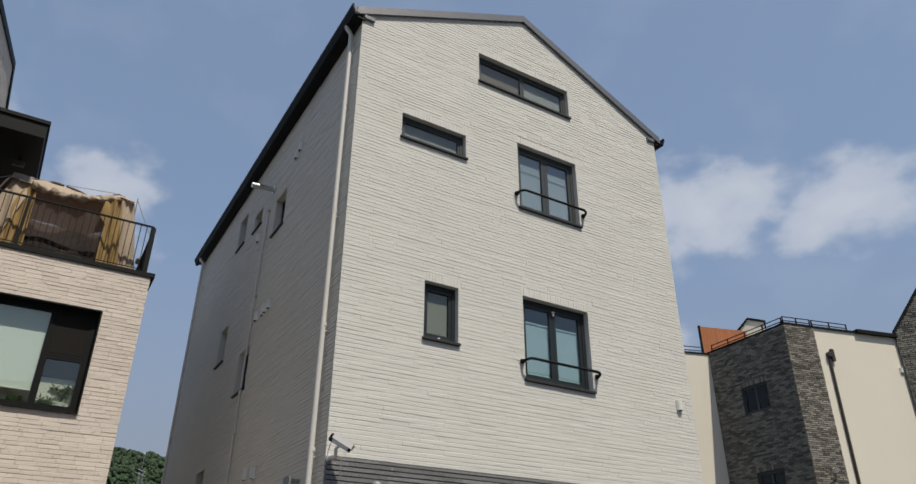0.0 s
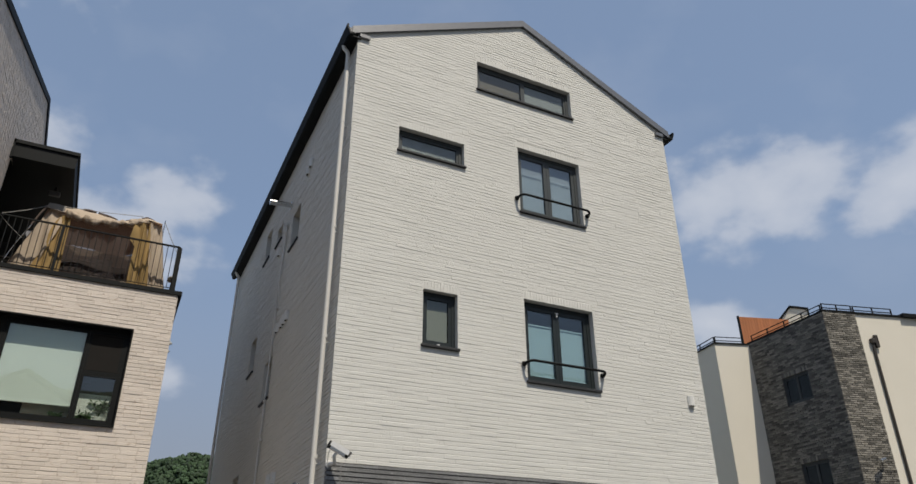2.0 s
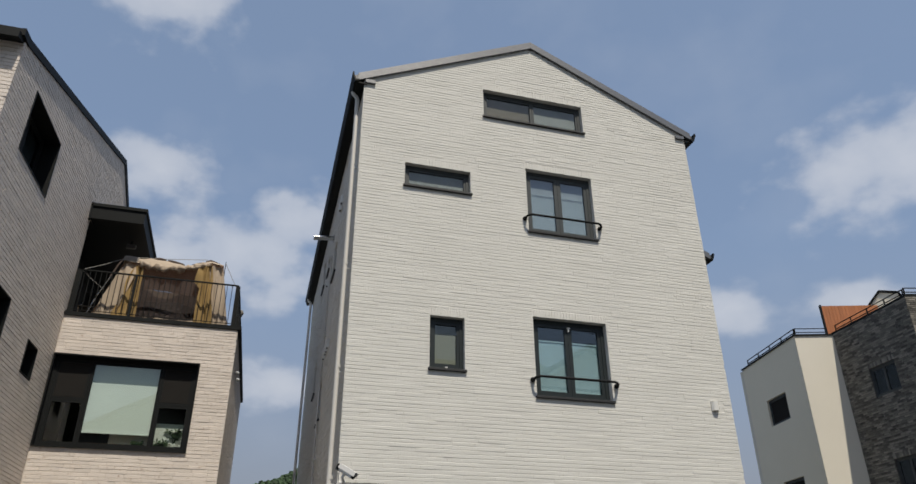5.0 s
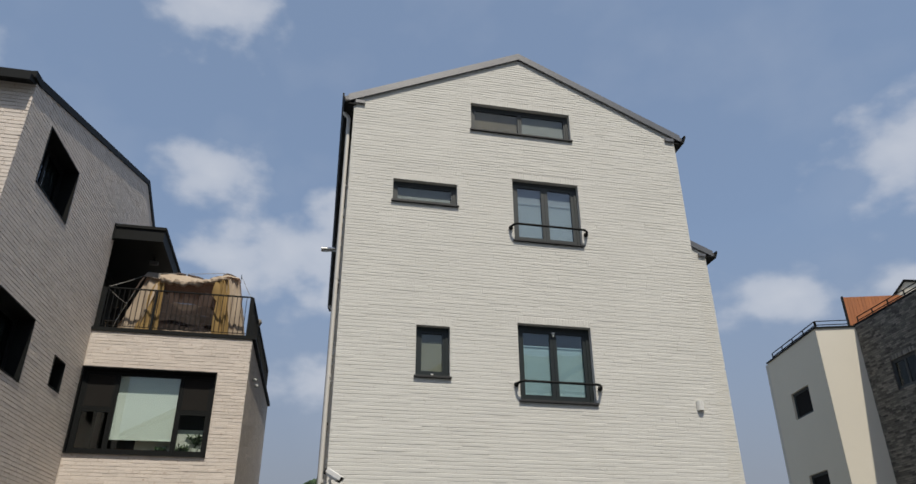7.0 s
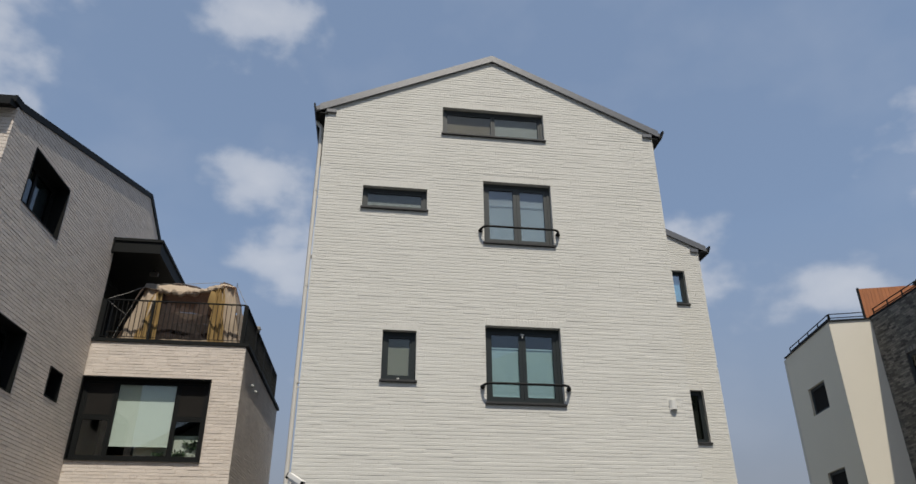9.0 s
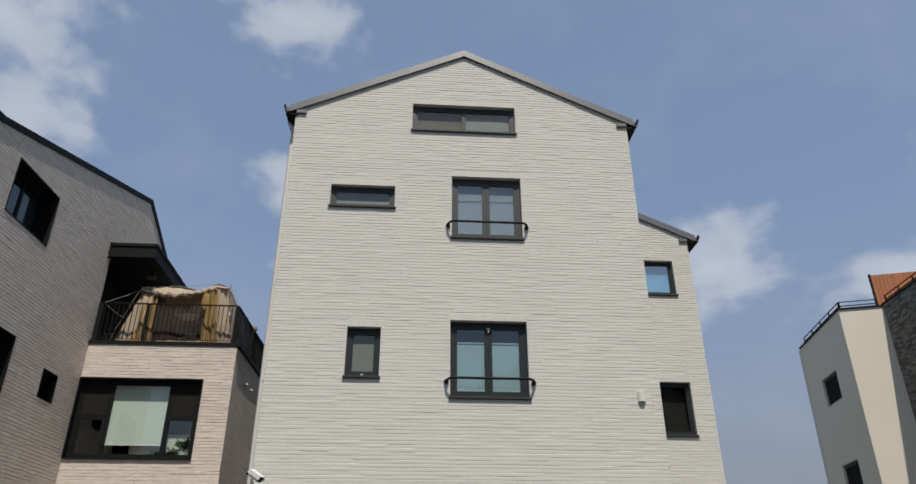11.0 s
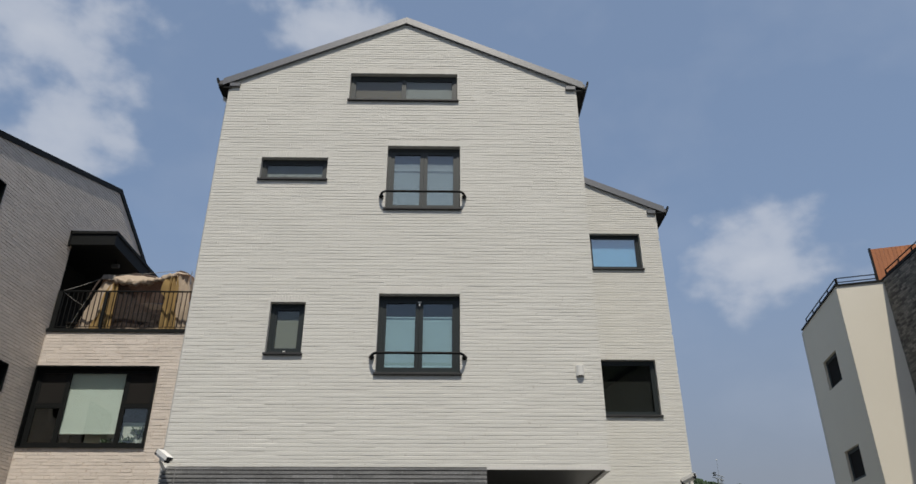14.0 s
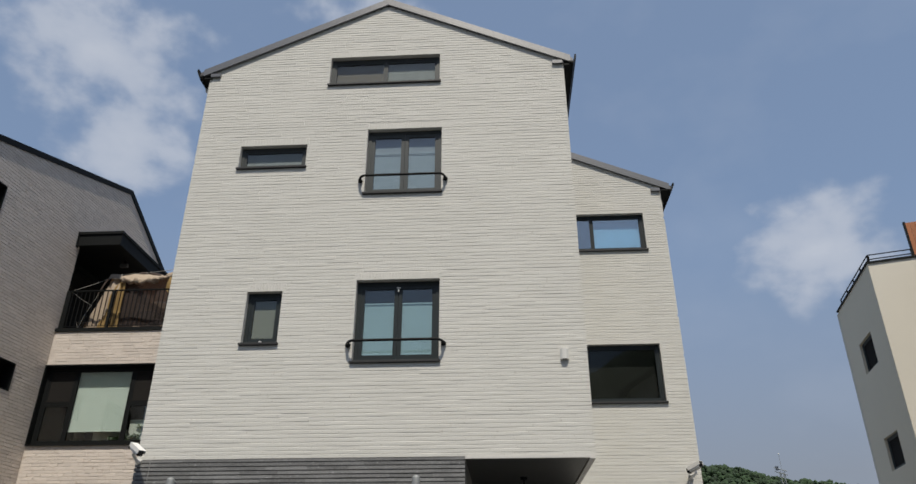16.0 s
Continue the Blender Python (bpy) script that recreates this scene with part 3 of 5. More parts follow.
for i in range(1, 22):
    y = 8.5 + i * 0.48
    slab(bm, [(EL(y), y, 10.30), (6.57, y, 11.88), (6.57, y + 0.03, 11.88), (EL(y), y + 0.03, 10.30)], 0.04)
    slab(bm, [(6.571, y, 11.88), (9.97, y, 10.30), (9.97, y + 0.03, 10.30), (6.571, y + 0.03, 11.88)], 0.04)
part("roof_seams", bm, ROOF, roof)


def verge(x0, z0, x1, z1, y):
    """A folded metal edge along a slope: one upright band, turned back over the roof."""
    bm = bmesh.new()
    prism(bm, [(x0, y, z0 + 0.035), (x1, y, z1 + 0.035), (x1, y, z1 - 0.115), (x0, y, z0 - 0.115)], (0, 0.05, 0))
    prism(bm, [(x0, y + 0.012, z0 + 0.047), (x1, y + 0.012, z1 + 0.047), (x1, y + 0.012, z1 + 0.034), (x0, y + 0.012, z0 + 0.034)], (0, 0.1, 0))
    return bm


part("verge", verge(3.20, 10.29, 6.57, 11.855, 8.385), VERGE, roof, "folded grey metal verge")
part("verge", verge(6.572, 11.855, 9.93, 10.29, 8.385), VERGE, roof, "folded grey metal verge")
part("verge", verge(9.80, 10.27, 12.12, 9.26, 11.285), VERGE, roof, "folded grey metal verge")
for x0, x1, y, z in ((3.335, 3.52, 8.39, 10.155), (9.60, 9.785, 8.39, 10.155), (11.74, 11.925, 11.29, 9.13)):
    part("eave_return", boxes((x0, x1, y, y + 0.09, z, z + 0.075), bevel=0.004), VERGE, roof)


def gutter(x0, x1, y0, y1, z, out):
    """A folded box gutter with a soffit, along the eave; out is -1 or 1."""
    bm = bmesh.new()
    w = 0.13
    pts = [(0, 0.0), (w * 0.55, -0.02), (w, 0.12), (w, 0.17), (w - 0.03, 0.17), (w - 0.03, 0.12), (w * 0.5, 0.02), (0, 0.03)]
    prism(bm, [(x0 + out * a, y0, z + b) for a, b in pts], (x1 - x0, y1 - y0, 0))
    return bm


part("gutter", gutter(EL(8.34) + 0.09, EL(19.2) + 0.09, 8.34, 19.2, 10.13, -1), BLACK, roof, "black metal eave gutter")
part("gutter", gutter(9.90, 9.90, 8.34, 11.25, 10.13, 1), BLACK, roof, "black metal eave gutter")
part("gutter", gutter(12.08, 12.08, 11.24, 19.2, 9.11, 1), BLACK, roof, "black metal eave gutter")
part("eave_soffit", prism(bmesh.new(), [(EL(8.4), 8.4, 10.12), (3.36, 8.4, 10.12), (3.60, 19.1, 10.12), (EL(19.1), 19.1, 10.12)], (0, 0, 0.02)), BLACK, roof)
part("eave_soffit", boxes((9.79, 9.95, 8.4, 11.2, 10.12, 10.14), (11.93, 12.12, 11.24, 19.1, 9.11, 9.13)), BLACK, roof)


def rail(house_ob, face, u0, u1, z, out=0.15):
    """A bent tube guard across a window, with round wall flanges."""
    bm = bmesh.new()
    pts = [(u0, 0.0, z - 0.03)]
    for k in range(7):
        a = math.pi / 2 * k / 6
        pts.append((u0 + 0.09 * (1 - math.cos(a)), out - 0.09 + 0.09 * math.sin(a), z - 0.03 + 0.03 * k / 6))
    pts += [(u1 - (p[0] - u0), p[1], p[2]) for p in reversed(pts)]
    tube(bm, [face.at(*p) for p in pts], 0.021, 10)
    r = part("guard_rail", bm, BLACK, house_ob, "bent black tube guard rail", smooth=True)
    for u in (u0, u1):
        bm = bmesh.new()
        tube(bm, [face.at(u, 0.018, z - 0.03), face.at(u, 0.055, z - 0.03)], [0.042, 0.032], 14)
        part("flange", bm, BLACK, r)


def fo(k):
    a, b, c, d = FRONT_OPEN[k]
    return a - X0, b - X0, c, d


w, c = window(house, FRONT, *fo("attic"), TWO, frame=FRAME_GREY, glass=GLASS_ATTIC, inset=0.085, label="wide grey-framed attic window")
blind(w, FRONT, c[0], 1.02, -0.02, BROWN_BLIND, 0.15)
blind(w, FRONT, c[1], 1.02, -0.02, LACE, 0.138, name="curtain")
w, c = window(house, FRONT, *fo("slot"), ONE, frame=FRAME_GREY, glass=GLASS_ATTIC, inset=0.085, label="low horizontal slot window")
blind(w, FRONT, c[0], 1.02, -0.02, LACE, 0.138, name="curtain")
w, c = window(house, FRONT, *fo("upper"), TWO, frame=FRAME_GREY, glass=GLASS_BLUE, inset=0.09, sash=0.065, label="two-light grey window with a guard rail")
for q in c:
    blind(w, FRONT, q, 0.70, -0.02, BLIND, 0.15)
    blind(w, FRONT, q, 1.04, 0.68, CURTAIN, 0.155, name="curtain")
w, c = window(house, FRONT, *fo("small"), ONE, glass=GLASS_ATTIC, inset=0.085, sash=0.05, label="small upright window with a frosted blind")
blind(w, FRONT, c[0], 1.02, -0.02, FROST, 0.136)
part("latch", boxes((4.845 - X0, 4.885 - X0, 0.05, 0.085, 5.045, 5.062), m=FRONT.m, bevel=0.003), WHITE_PAINT, w, "small white latch")
w, c = window(house, FRONT, *fo("lower"), TWO, inset=0.10, bar=0.06, sash=0.06, label="two-light dark green-grey window with pale blinds")
for q in c:
    blind(w, FRONT, q, 0.79, 0.02, BLIND)
part("latch", boxes((6.955 - X0, 6.975 - X0, 0.075, 0.098, 5.84, 5.90), (6.935 - X0, 6.995 - X0, 0.07, 0.098, 5.895, 5.91), m=FRONT.m, bevel=0.003), WHITE_PAINT, w, "small white latch")
rail(house, FRONT, 6.245 - X0, 7.685 - X0, 4.975)
rail(house, FRONT, 6.26 - X0, 7.69 - X0, 7.85)
for a, b, z0, z1 in LEFT_OPEN:
    window(house, LEFT, a, b, z0, z1, ONE, frame=FRAME, glass=GLASS_DULL, inset=0.12, bar=0.04, sash=0.035)
w, c = window(house, WING, *WING_OPEN[0], [(0, 0.32, 0, 1), (0.32, 1, 0, 1)], frame=FRAME, glass=GLASS_SKY, inset=0.08, bar=0.05, sash=0.035, label="wide wing window reflecting the sky")
# blind coloured to strengthen the sky reflection in this pane
blind(w, WING, c[1], 1.02, -0.02, BLIND_SKY, 0.15)
w, c = window(house, WING, *WING_OPEN[1], ONE, frame=FRAME, glass=GLASS_DULL, inset=0.08, bar=0.05, sash=0.035, label="large dark wing window")
# added dark sheet, painted as the gloom of the room behind
blind(w, WING, (c[0][0] - 0.1, c[0][1] + 0.1, c[0][2] - 0.1, c[0][3] + 0.1), 1.0, 0.0, ROOM_GLOOM, 0.20)


def downpipe(u, z0, z1, face, r=0.036, out=0.09, joints=(), name="downpipe"):
    bm = bmesh.new()
    pts = [(u, out + 0.085, z1 + 0.03), (u, out + 0.075, z1 - 0.02), (u, out + 0.02, z1 - 0.07), (u, out, z1 - 0.13), (u, out + 0.02, z0)]
    tube(bm, [face.at(*p) for p in pts], r, 12)
    p = part(name, bm, PIPE, house, "off-white plastic downpipe", smooth=True)
    for z in joints:
        bm = bmesh.new()
        tube(bm, [face.at(u, out, z - 0.025), face.at(u, out, z + 0.025)], r + 0.003, 12)
        part("collar", bm, PIPE, p)
        part("clip", boxes((u - 0.008, u + 0.008, -out, 0, z - 0.09, z - 0.075), m=face.m), PIPE, p)


downpipe(10.30, 0.1, 10.10, LEFT, joints=(8.6, 6.7, 5.0, 3.4))
downpipe(0.38, 0.1, 10.06, LEFT, joints=(7.2, 4.4))
bm = bmesh.new()
tube(bm, [LEFT.at(6.36, 0.03, 8.72), LEFT.at(6.27, 0.04, 7.6), LEFT.at(6.25, 0.04, 6.9), LEFT.at(6.14, 0.04, 4.2), LEFT.at(6.11, 0.04, 1.0)], 0.018, 8)
conduit = part("conduit", bm, PIPE, house, "thin off-white conduit pipe", smooth=True)
for z, u in ((8.66, 6.36), (6.9, 6.25), (4.4, 6.15), (5.1, 6.18)):
    part("clip", boxes((u - 0.05, u + 0.05, -0.065, 0, z - 0.02, z + 0.02), m=LEFT.m, bevel=0.004), PIPE, conduit)
bm = bmesh.new()
tube(bm, [LEFT.at(6.30, 0.03, 8.72), LEFT.at(6.30, 0.10, 8.72), LEFT.at(6.30, 0.10, 8.50), LEFT.at(6.30, 0.03, 8.50)], 0.010, 6)
part("bracket", bm, PIPE, conduit)


def vent_hood(face, u, z, label, s=1.0):
    """A small hooded exhaust outlet: a half-round solid cowl on a back plate, a dark plate as its shaded mouth."""
    e = thing("vent_hood", label, "vent", face.at(u, 0, z), "exhaust hoods on the wall")
    bm = bmesh.new()
    n, r, h = 10, 0.055 * s, 0.15 * s
    prof = [(-r, 0.02)] + [(-r * math.cos(math.pi * k / n), 0.02 + 0.045 * s * math.sin(math.pi * k / n)) for k in range(n + 1)] + [(r, 0.02)]
    prism(bm, [face.at(u + a, o, z - h / 2) for a, o in prof], (0, 0, h))
    part("cowl", bm, HOOD, e)
    part("back_plate", boxes((u - 0.06 * s, u + 0.06 * s, -0.03, 0.0, z - 0.08 * s, z + 0.08 * s), m=face.m, bevel=0.004), HOOD, e)
    # dark plate below the solid cowl stands for shade in its opening
    part("outlet", boxes((u - 0.028 * s, u + 0.028 * s, -0.05 * s, -0.031, z - 0.079 * s, z - 0.0745 * s), m=face.m), SCREEN_SHADE, e, "thin dark plate painted as the shade in the hood mouth")
    return e


vent_hood(FRONT, 9.465 - X0, 4.745, "cream exhaust hood on the sunlit gable wall", 1.05)
for u, z in ((5.8, 8.31), (6.51, 6.40), (6.90, 6.37), (7.07, 6.37), (7.27, 6.38), (7.19, 3.56), (7.61, 3.53), (8.0, 9.20), (7.82, 9.13)):
    vent_hood(LEFT, u, z, "cream exhaust hood on the shaded flank wall", 1.15)

flue = thing("boiler_flue", "shiny stainless boiler flue pipe sticking out of the flank wall", "flue", LEFT.at(6.5, 0, 9.07))
bm = bmesh.new()
tube(bm, [LEFT.at(6.5, 0.0, 9.07), LEFT.at(6.5, 0.40, 9.05)], 0.052, 16)
part("pipe", bm, STEEL, flue, smooth=False)
bm = bmesh.new()
tube(bm, [LEFT.at(6.5, 0.30, 9.055), LEFT.at(6.5, 0.46, 9.047)], 0.058, 16)
part("end_cap", bm, STEEL, flue)
bm = bmesh.new()
tube(bm, [LEFT.at(6.5, 0.0, 9.07), LEFT.at(6.5, 0.035, 9.07)], 0.085, 16)
part("wall_ring", bm, STEEL, flue)


def security_camera(at, aim, wall_dir, label):
    """A bullet camera: housing with a sunshield, dark front, jointed arm and wall plate."""
    e = thing("security_camera", label, "camera", at, "bullet cameras on the house")
    at, aim, back_to = Vector(at), Vector(aim).normalized(), Vector(wall_dir)
    up = Vector((0, 0, 1))
    side = aim.cross(up).normalized()
    up = side.cross(aim)
    m = Matrix(((aim.x, side.x, up.x, at.x), (aim.y, side.y, up.y, at.y), (aim.z, side.z, up.z, at.z), (0, 0, 0, 1))) @ Matrix.Diagonal((0.90, 1.0, 1.0, 1))
    bm = bmesh.new()
    put_box(bm, -0.14, 0.11, -0.045, 0.045, -0.05, 0.036, m, bevel=0.014)
    part("housing", bm, WHITE_PAINT, e)
    bm = bmesh.new()
    put_box(bm, -0.15, 0.15, -0.052, 0.052, 0.040, 0.048, m)
    put_box(bm, -0.15, 0.14, -0.056, -0.050, -0.012, 0.048, m)
    put_box(bm, -0.15, 0.14, 0.050, 0.056, -0.012, 0.048, m)
    part("sunshield", bm, WHITE_PAINT, e)
    bm = bmesh.new()
    tube(bm, [m @ Vector((0.118, 0, -0.006)), m @ Vector((0.134, 0, -0.006))], 0.034, 16)
    part("lens_ring", bm, LENS, e, "glossy black camera front")
    bm = bmesh.new()
    put_box(bm, 0.106, 0.122, -0.044, 0.044, -0.05, 0.036, m, bevel=0.006)
    part("front_panel", bm, BLACK, e, "black camera front panel")
    part("rear_cap", boxes((-0.19, -0.138, -0.045, 0.045, -0.05, 0.038), m=m, bevel=0.01), BLACK, e, "black rear cap")
    bm = bmesh.new()
    foot = at + back_to + Vector((0, 0, -0.13))
    tube(bm, [m @ Vector((-0.03, 0, -0.05)), m @ Vector((-0.04, 0, -0.09)), at + back_to * 0.5 + Vector((0, 0, -0.135)), foot], [0.022, 0.02, 0.022, 0.03], 10)
    part("arm", bm, WHITE_PAINT, e, smooth=True)
    bm = bmesh.new()
    tube(bm, [foot, foot + back_to.normalized() * 0.02], 0.05, 14)
    part("wall_plate", bm, WHITE_PAINT, e)
    bm = bmesh.new()
    tube(bm, [m @ Vector((-0.13, 0, -0.03)), at + back_to * 0.3 + Vector((0, 0, -0.06)) - aim * 0.12, at + back_to * 0.8 + Vector((0, 0, -0.12)) - aim * 0.06, foot], 0.005, 6)
    part("cable", bm, PIPE, e)
    return e


security_camera((3.42, 8.19, 3.40), (0.78, -0.45, -0.52), (-0.06, 0.235, 0), "white bullet camera at the corner above the grey base")
security_camera((11.80, 11.10, 3.56), (0.55, -0.6, 0.25), (-0.05, 0.20, 0), "white bullet camera on the wing wall")


def wall_light(x, z):
    e = thing("wall_light", "round grey metal wall light on the stone base", "wall light", (x, 8.4, z), "wall lights on the base")
    bm = bmesh.new()
    tube(bm, [(x, 8.42, z), (x, 8.33, z), (x, 8.31, z + 0.005)], [0.03, 0.03, 0.035], 12)
    part("arm", bm, GALVANISED, e)
    bm = bmesh.new()
    tube(bm, [(x, 8.29, z - 0.12), (x, 8.29, z + 0.02), (x, 8.29, z + 0.045), (x, 8.29, z + 0.06)], [0.05, 0.055, 0.045, 0.012], 16)
    part("head", bm, GALVANISED, e, smooth=True)
    return e


e = thing("wall_light", "grey metal wall light low on the flank wall", "wall light", LEFT.at(9.68, 0, 3.14), "wall lights on the base")
bm = bmesh.new()
tube(bm, [LEFT.at(9.68, 0.0, 3.12), LEFT.at(9.68, 0.12, 3.12)], 0.03, 10)
part("arm", bm, GALVANISED, e)
bm = bmesh.new()
tube(bm, [LEFT.at(9.68, 0.15, 3.0), LEFT.at(9.68, 0.15, 3.14), LEFT.at(9.68, 0.15, 3.17)], [0.05, 0.055, 0.03], 14)
part("head", bm, GALVANISED, e, smooth=True)
wall_light(3.93, 2.98)
wall_light(7.34, 2.98)

pend = thing("ceiling_lamp", "black pendant lamp under the bay soffit", "lamp", (8.85, 10.2, Z_BASE - 0.02))
bm = bmesh.new()
tube(bm, [(8.85, 10.2, Z_BASE - 0.02), (8.85, 10.2, Z_BASE - 0.06)], 0.055, 14)
part("canopy", bm, BLACK, pend)
bm = bmesh.new()
tube(bm, [(8.85, 10.2, Z_BASE - 0.06), (8.85, 10.2, Z_BASE - 0.5)], 0.012, 8)
part("rod", bm, BLACK, pend)
bm = bmesh.new()
tube(bm, [(8.85, 10.2, Z_BASE - 0.5), (8.85, 10.2, Z_BASE - 0.56), (8.85, 10.2, Z_BASE - 0.66)], [0.03, 0.10, 0.12], 14)
part("shade", bm, BLACK, pend)

# ---- the neighbour with the roof terrace ----
nb = thing("neighbour_house", "cream brick neighbour house with black trim and a roof terrace", "house", (-2, 13, 0))
rn = random.Random(9)
NP = 0.070
GABLE = Face((-2.0, 8.3), (-1.74, 13.42))
ux = (GABLE.p1 - GABLE.p0).normalized()
far = GABLE.p0 + ux * 11.5
GABLE = Face((-2.0, 8.3), (far.x, far.y))
STREET = Face((-9.0, 8.3), (-2.004, 8.3))
BLOCK = Face((-1.735, 13.42), (1.621, 13.42))
BLOCK_SIDE = Face((1.625, 13.42), (1.82, 19.4))
G_OPEN = [(0.92, 2.47, 8.29, 9.40), (0.80, 2.32, 5.17, 6.27), (3.58, 4.15, 5.47, 6.02)]
RECESS = (5.20, 9.8, 7.22, 9.32)
g_outline = [(0, 0), (11.5, 0), (11.5, 9.0), (6.72, 11.72), (0, 9.66)]
gable_wall = part("wall", wall_bm(GABLE, g_outline, G_OPEN + [RECESS]), MORTAR_CREAM, nb, "shaded cream brick gable wall")
g_rects = courses(g_outline, G_OPEN + [RECESS, (5.16, 12, 0, 7.2)], 1.5, 11.72, NP, 0.33, rn, gap=0.005, joint=0.005, wave=0.15, shift=0.006)
street_wall = part("wall", wall_bm(STREET, [(0, 0), (STREET.length, 0), (STREET.length, 9.66), (0, 9.66)], []), MORTAR_CREAM, nb, "sunlit cream brick street wall")
s_rects = courses([(2.5, 4), (STREET.length + 0.02, 4), (STREET.length + 0.02, 9.66), (2.5, 9.66)], [], 4, 9.66, NP, 0.33, rn, gap=0.005, joint=0.005, wave=0.15, shift=0.006)
B_OPEN = [(-1.70 + 1.735, 0.975 + 1.735, 4.52, 6.27)]
Z_DECK = 7.09
block_wall = part("wall", wall_bm(BLOCK, [(0, 0), (BLOCK.length, 0), (BLOCK.length, Z_DECK), (0, Z_DECK)], B_OPEN), MORTAR_CREAM, nb, "sunlit cream brick terrace block")
b_rects = courses([(0.02, 1.5), (BLOCK.length + 0.018, 1.5), (BLOCK.length + 0.018, Z_DECK), (0.02, Z_DECK)], B_OPEN, 1.5, Z_DECK, NP, 0.33, rn, gap=0.005, joint=0.005, wave=0.15, shift=0.006)
side_wall = part("wall", wall_bm(BLOCK_SIDE, [(0.2, 0), (BLOCK_SIDE.length, 0), (BLOCK_SIDE.length, Z_DECK), (0.2, Z_DECK)], []), MORTAR_CREAM, nb)
bs_rects = courses([(0, 1.5), (BLOCK_SIDE.length, 1.5), (BLOCK_SIDE.length, Z_DECK), (0, Z_DECK)], [], 1.5, Z_DECK, NP, 0.33, rn, gap=0.005, joint=0.005, wave=0.15, shift=0.006)
part("wall", boxes((-1.6, 1.79, 19.2, 19.4, 0, Z_DECK), (-9.0, -1.45, 19.5, 19.7, 0, 9.0), (-9.0, -8.8, 8.5, 19.6, 0, 9.6)), BRICK_CREAM, nb)
part("deck", boxes((-1.72, 1.60, 13.6, 19.3, Z_DECK - 0.12, Z_DECK)), CONCRETE, nb, "terrace floor")
part("floor", boxes((-8.8, -2.25, 8.6, 19.4, 6.9, 7.1)), INSIDE, nb)
# black parapet flashing
part("coping", prism(bmesh.new(), [(-1.78, 13.385, Z_DECK), (1.70, 13.385, Z_DECK), (1.89, 19.5, Z_DECK), (1.60, 19.5, Z_DECK), (1.41, 13.62, Z_DECK), (-1.78, 13.62, Z_DECK)], (0, 0, 0.08)), BLACK, nb, "black folded metal coping")
# roof of the neighbour
def along(u, out, z):
    return GABLE.at(u, out, z)


bm = bmesh.new()
prism(bm, [along(-0.25, 0.0, 9.66), along(6.72, 0.0, 11.80), along(6.72, 0.0, 11.68), along(-0.25, 0.0, 9.54)], (-7.2, 0, 0))
prism(bm, [along(6.721, 0.0, 11.80), along(11.7, 0.0, 8.96), along(11.7, 0.0, 8.84), along(6.721, 0.0, 11.68)], (-7.2, 0, 0))
nroof = part("roof", bm, BLACK, nb, "black metal roof with folded edges")
bm = bmesh.new()
prism(bm, [along(-0.16, 0.04, 9.79), along(0.10, 0.04, 9.80), along(6.74, 0.04, 11.83), along(11.7, 0.04, 8.99), along(11.7, 0.04, 8.84), along(6.70, 0.04, 11.68), along(0.10, 0.04, 9.66), along(-0.16, 0.04, 9.66)], tuple(ux.cross(Vector((0, 0, 1))) * -0.06))
part("verge", bm, BLACK, nroof, "black folded metal verge")
part("gutter", boxes((-9.1, -1.98, 8.14, 8.27, 9.68, 9.79), bevel=0.01), BLACK, nroof, "black box gutter")
# canopy over the terrace
can = part("canopy", boxes((-1.70, -0.63, 13.36, 16.6, 9.29, 9.62)), BLACK, nb, "black sheet-metal canopy")
part("canopy_edge", boxes((-1.76, -0.60, 13.33, 13.36, 9.58, 9.65), (-0.63, -0.60, 13.36, 16.6, 9.58, 9.65), (-1.78, -1.70, 13.33, 13.40, 9.25, 9.66)), BLACK, can)
RX = Face((GABLE.at(5.1, -0.6, 0).x, GABLE.at(5.1, -0.6, 0).y), (GABLE.at(9.9, -0.6, 0).x, GABLE.at(9.9, -0.6, 0).y))
# wall, door panes and lining are near-black: the recess shade is painted
part("recess_wall", wall_bm(RX, [(0, 7.0), (4.8, 7.0), (4.8, 9.4), (0, 9.4)], [(0.4, 4.2, 7.2, 9.2)], 0.1), BLACK, nb, "terrace recess wall, its darkness put into the colour")
window(nb, RX, 0.4, 4.2, 7.2, 9.2, TWO, frame=BLACK, glass=SCREEN_SHADE, inset=0.02, sill=False, label="sliding terrace door with panes painted dark for the recess")
bm = bmesh.new()
put_box(bm, 5.19, 5.23, -0.01, 0.6, 7.2, 9.34, GABLE.m)
put_box(bm, 5.23, 9.82, -0.01, 0.6, 9.30, 9.34, GABLE.m)
part("recess_lining", bm, BLACK, nb)
for a, b, z0, z1 in G_OPEN:
    w, c = window(nb, GABLE, a, b, z0, z1, TWO if b - a > 1 else ONE, frame=BLACK, glass=GLASS_DARK, inset=0.26, bar=0.05, sash=0.04, sill=False, lining=None, label="deep-set black-framed window")
    bm = bmesh.new()
    ring(bm, GABLE, a - 0.02, b + 0.02, z0 - 0.02, z1 + 0.02, 0.024, -0.022, 0.26)
    part("reveal_lining", bm, BLACK, w)
    if z0 > 8:
        for q in c:
            curtain(w, GABLE, q, CLOTH_WHITE, 0.35)
    elif b - a > 1:
        curtain(w, GABLE, c[1], CLOTH_WHITE, 0.42)
a, b, z0, z1 = B_OPEN[0]
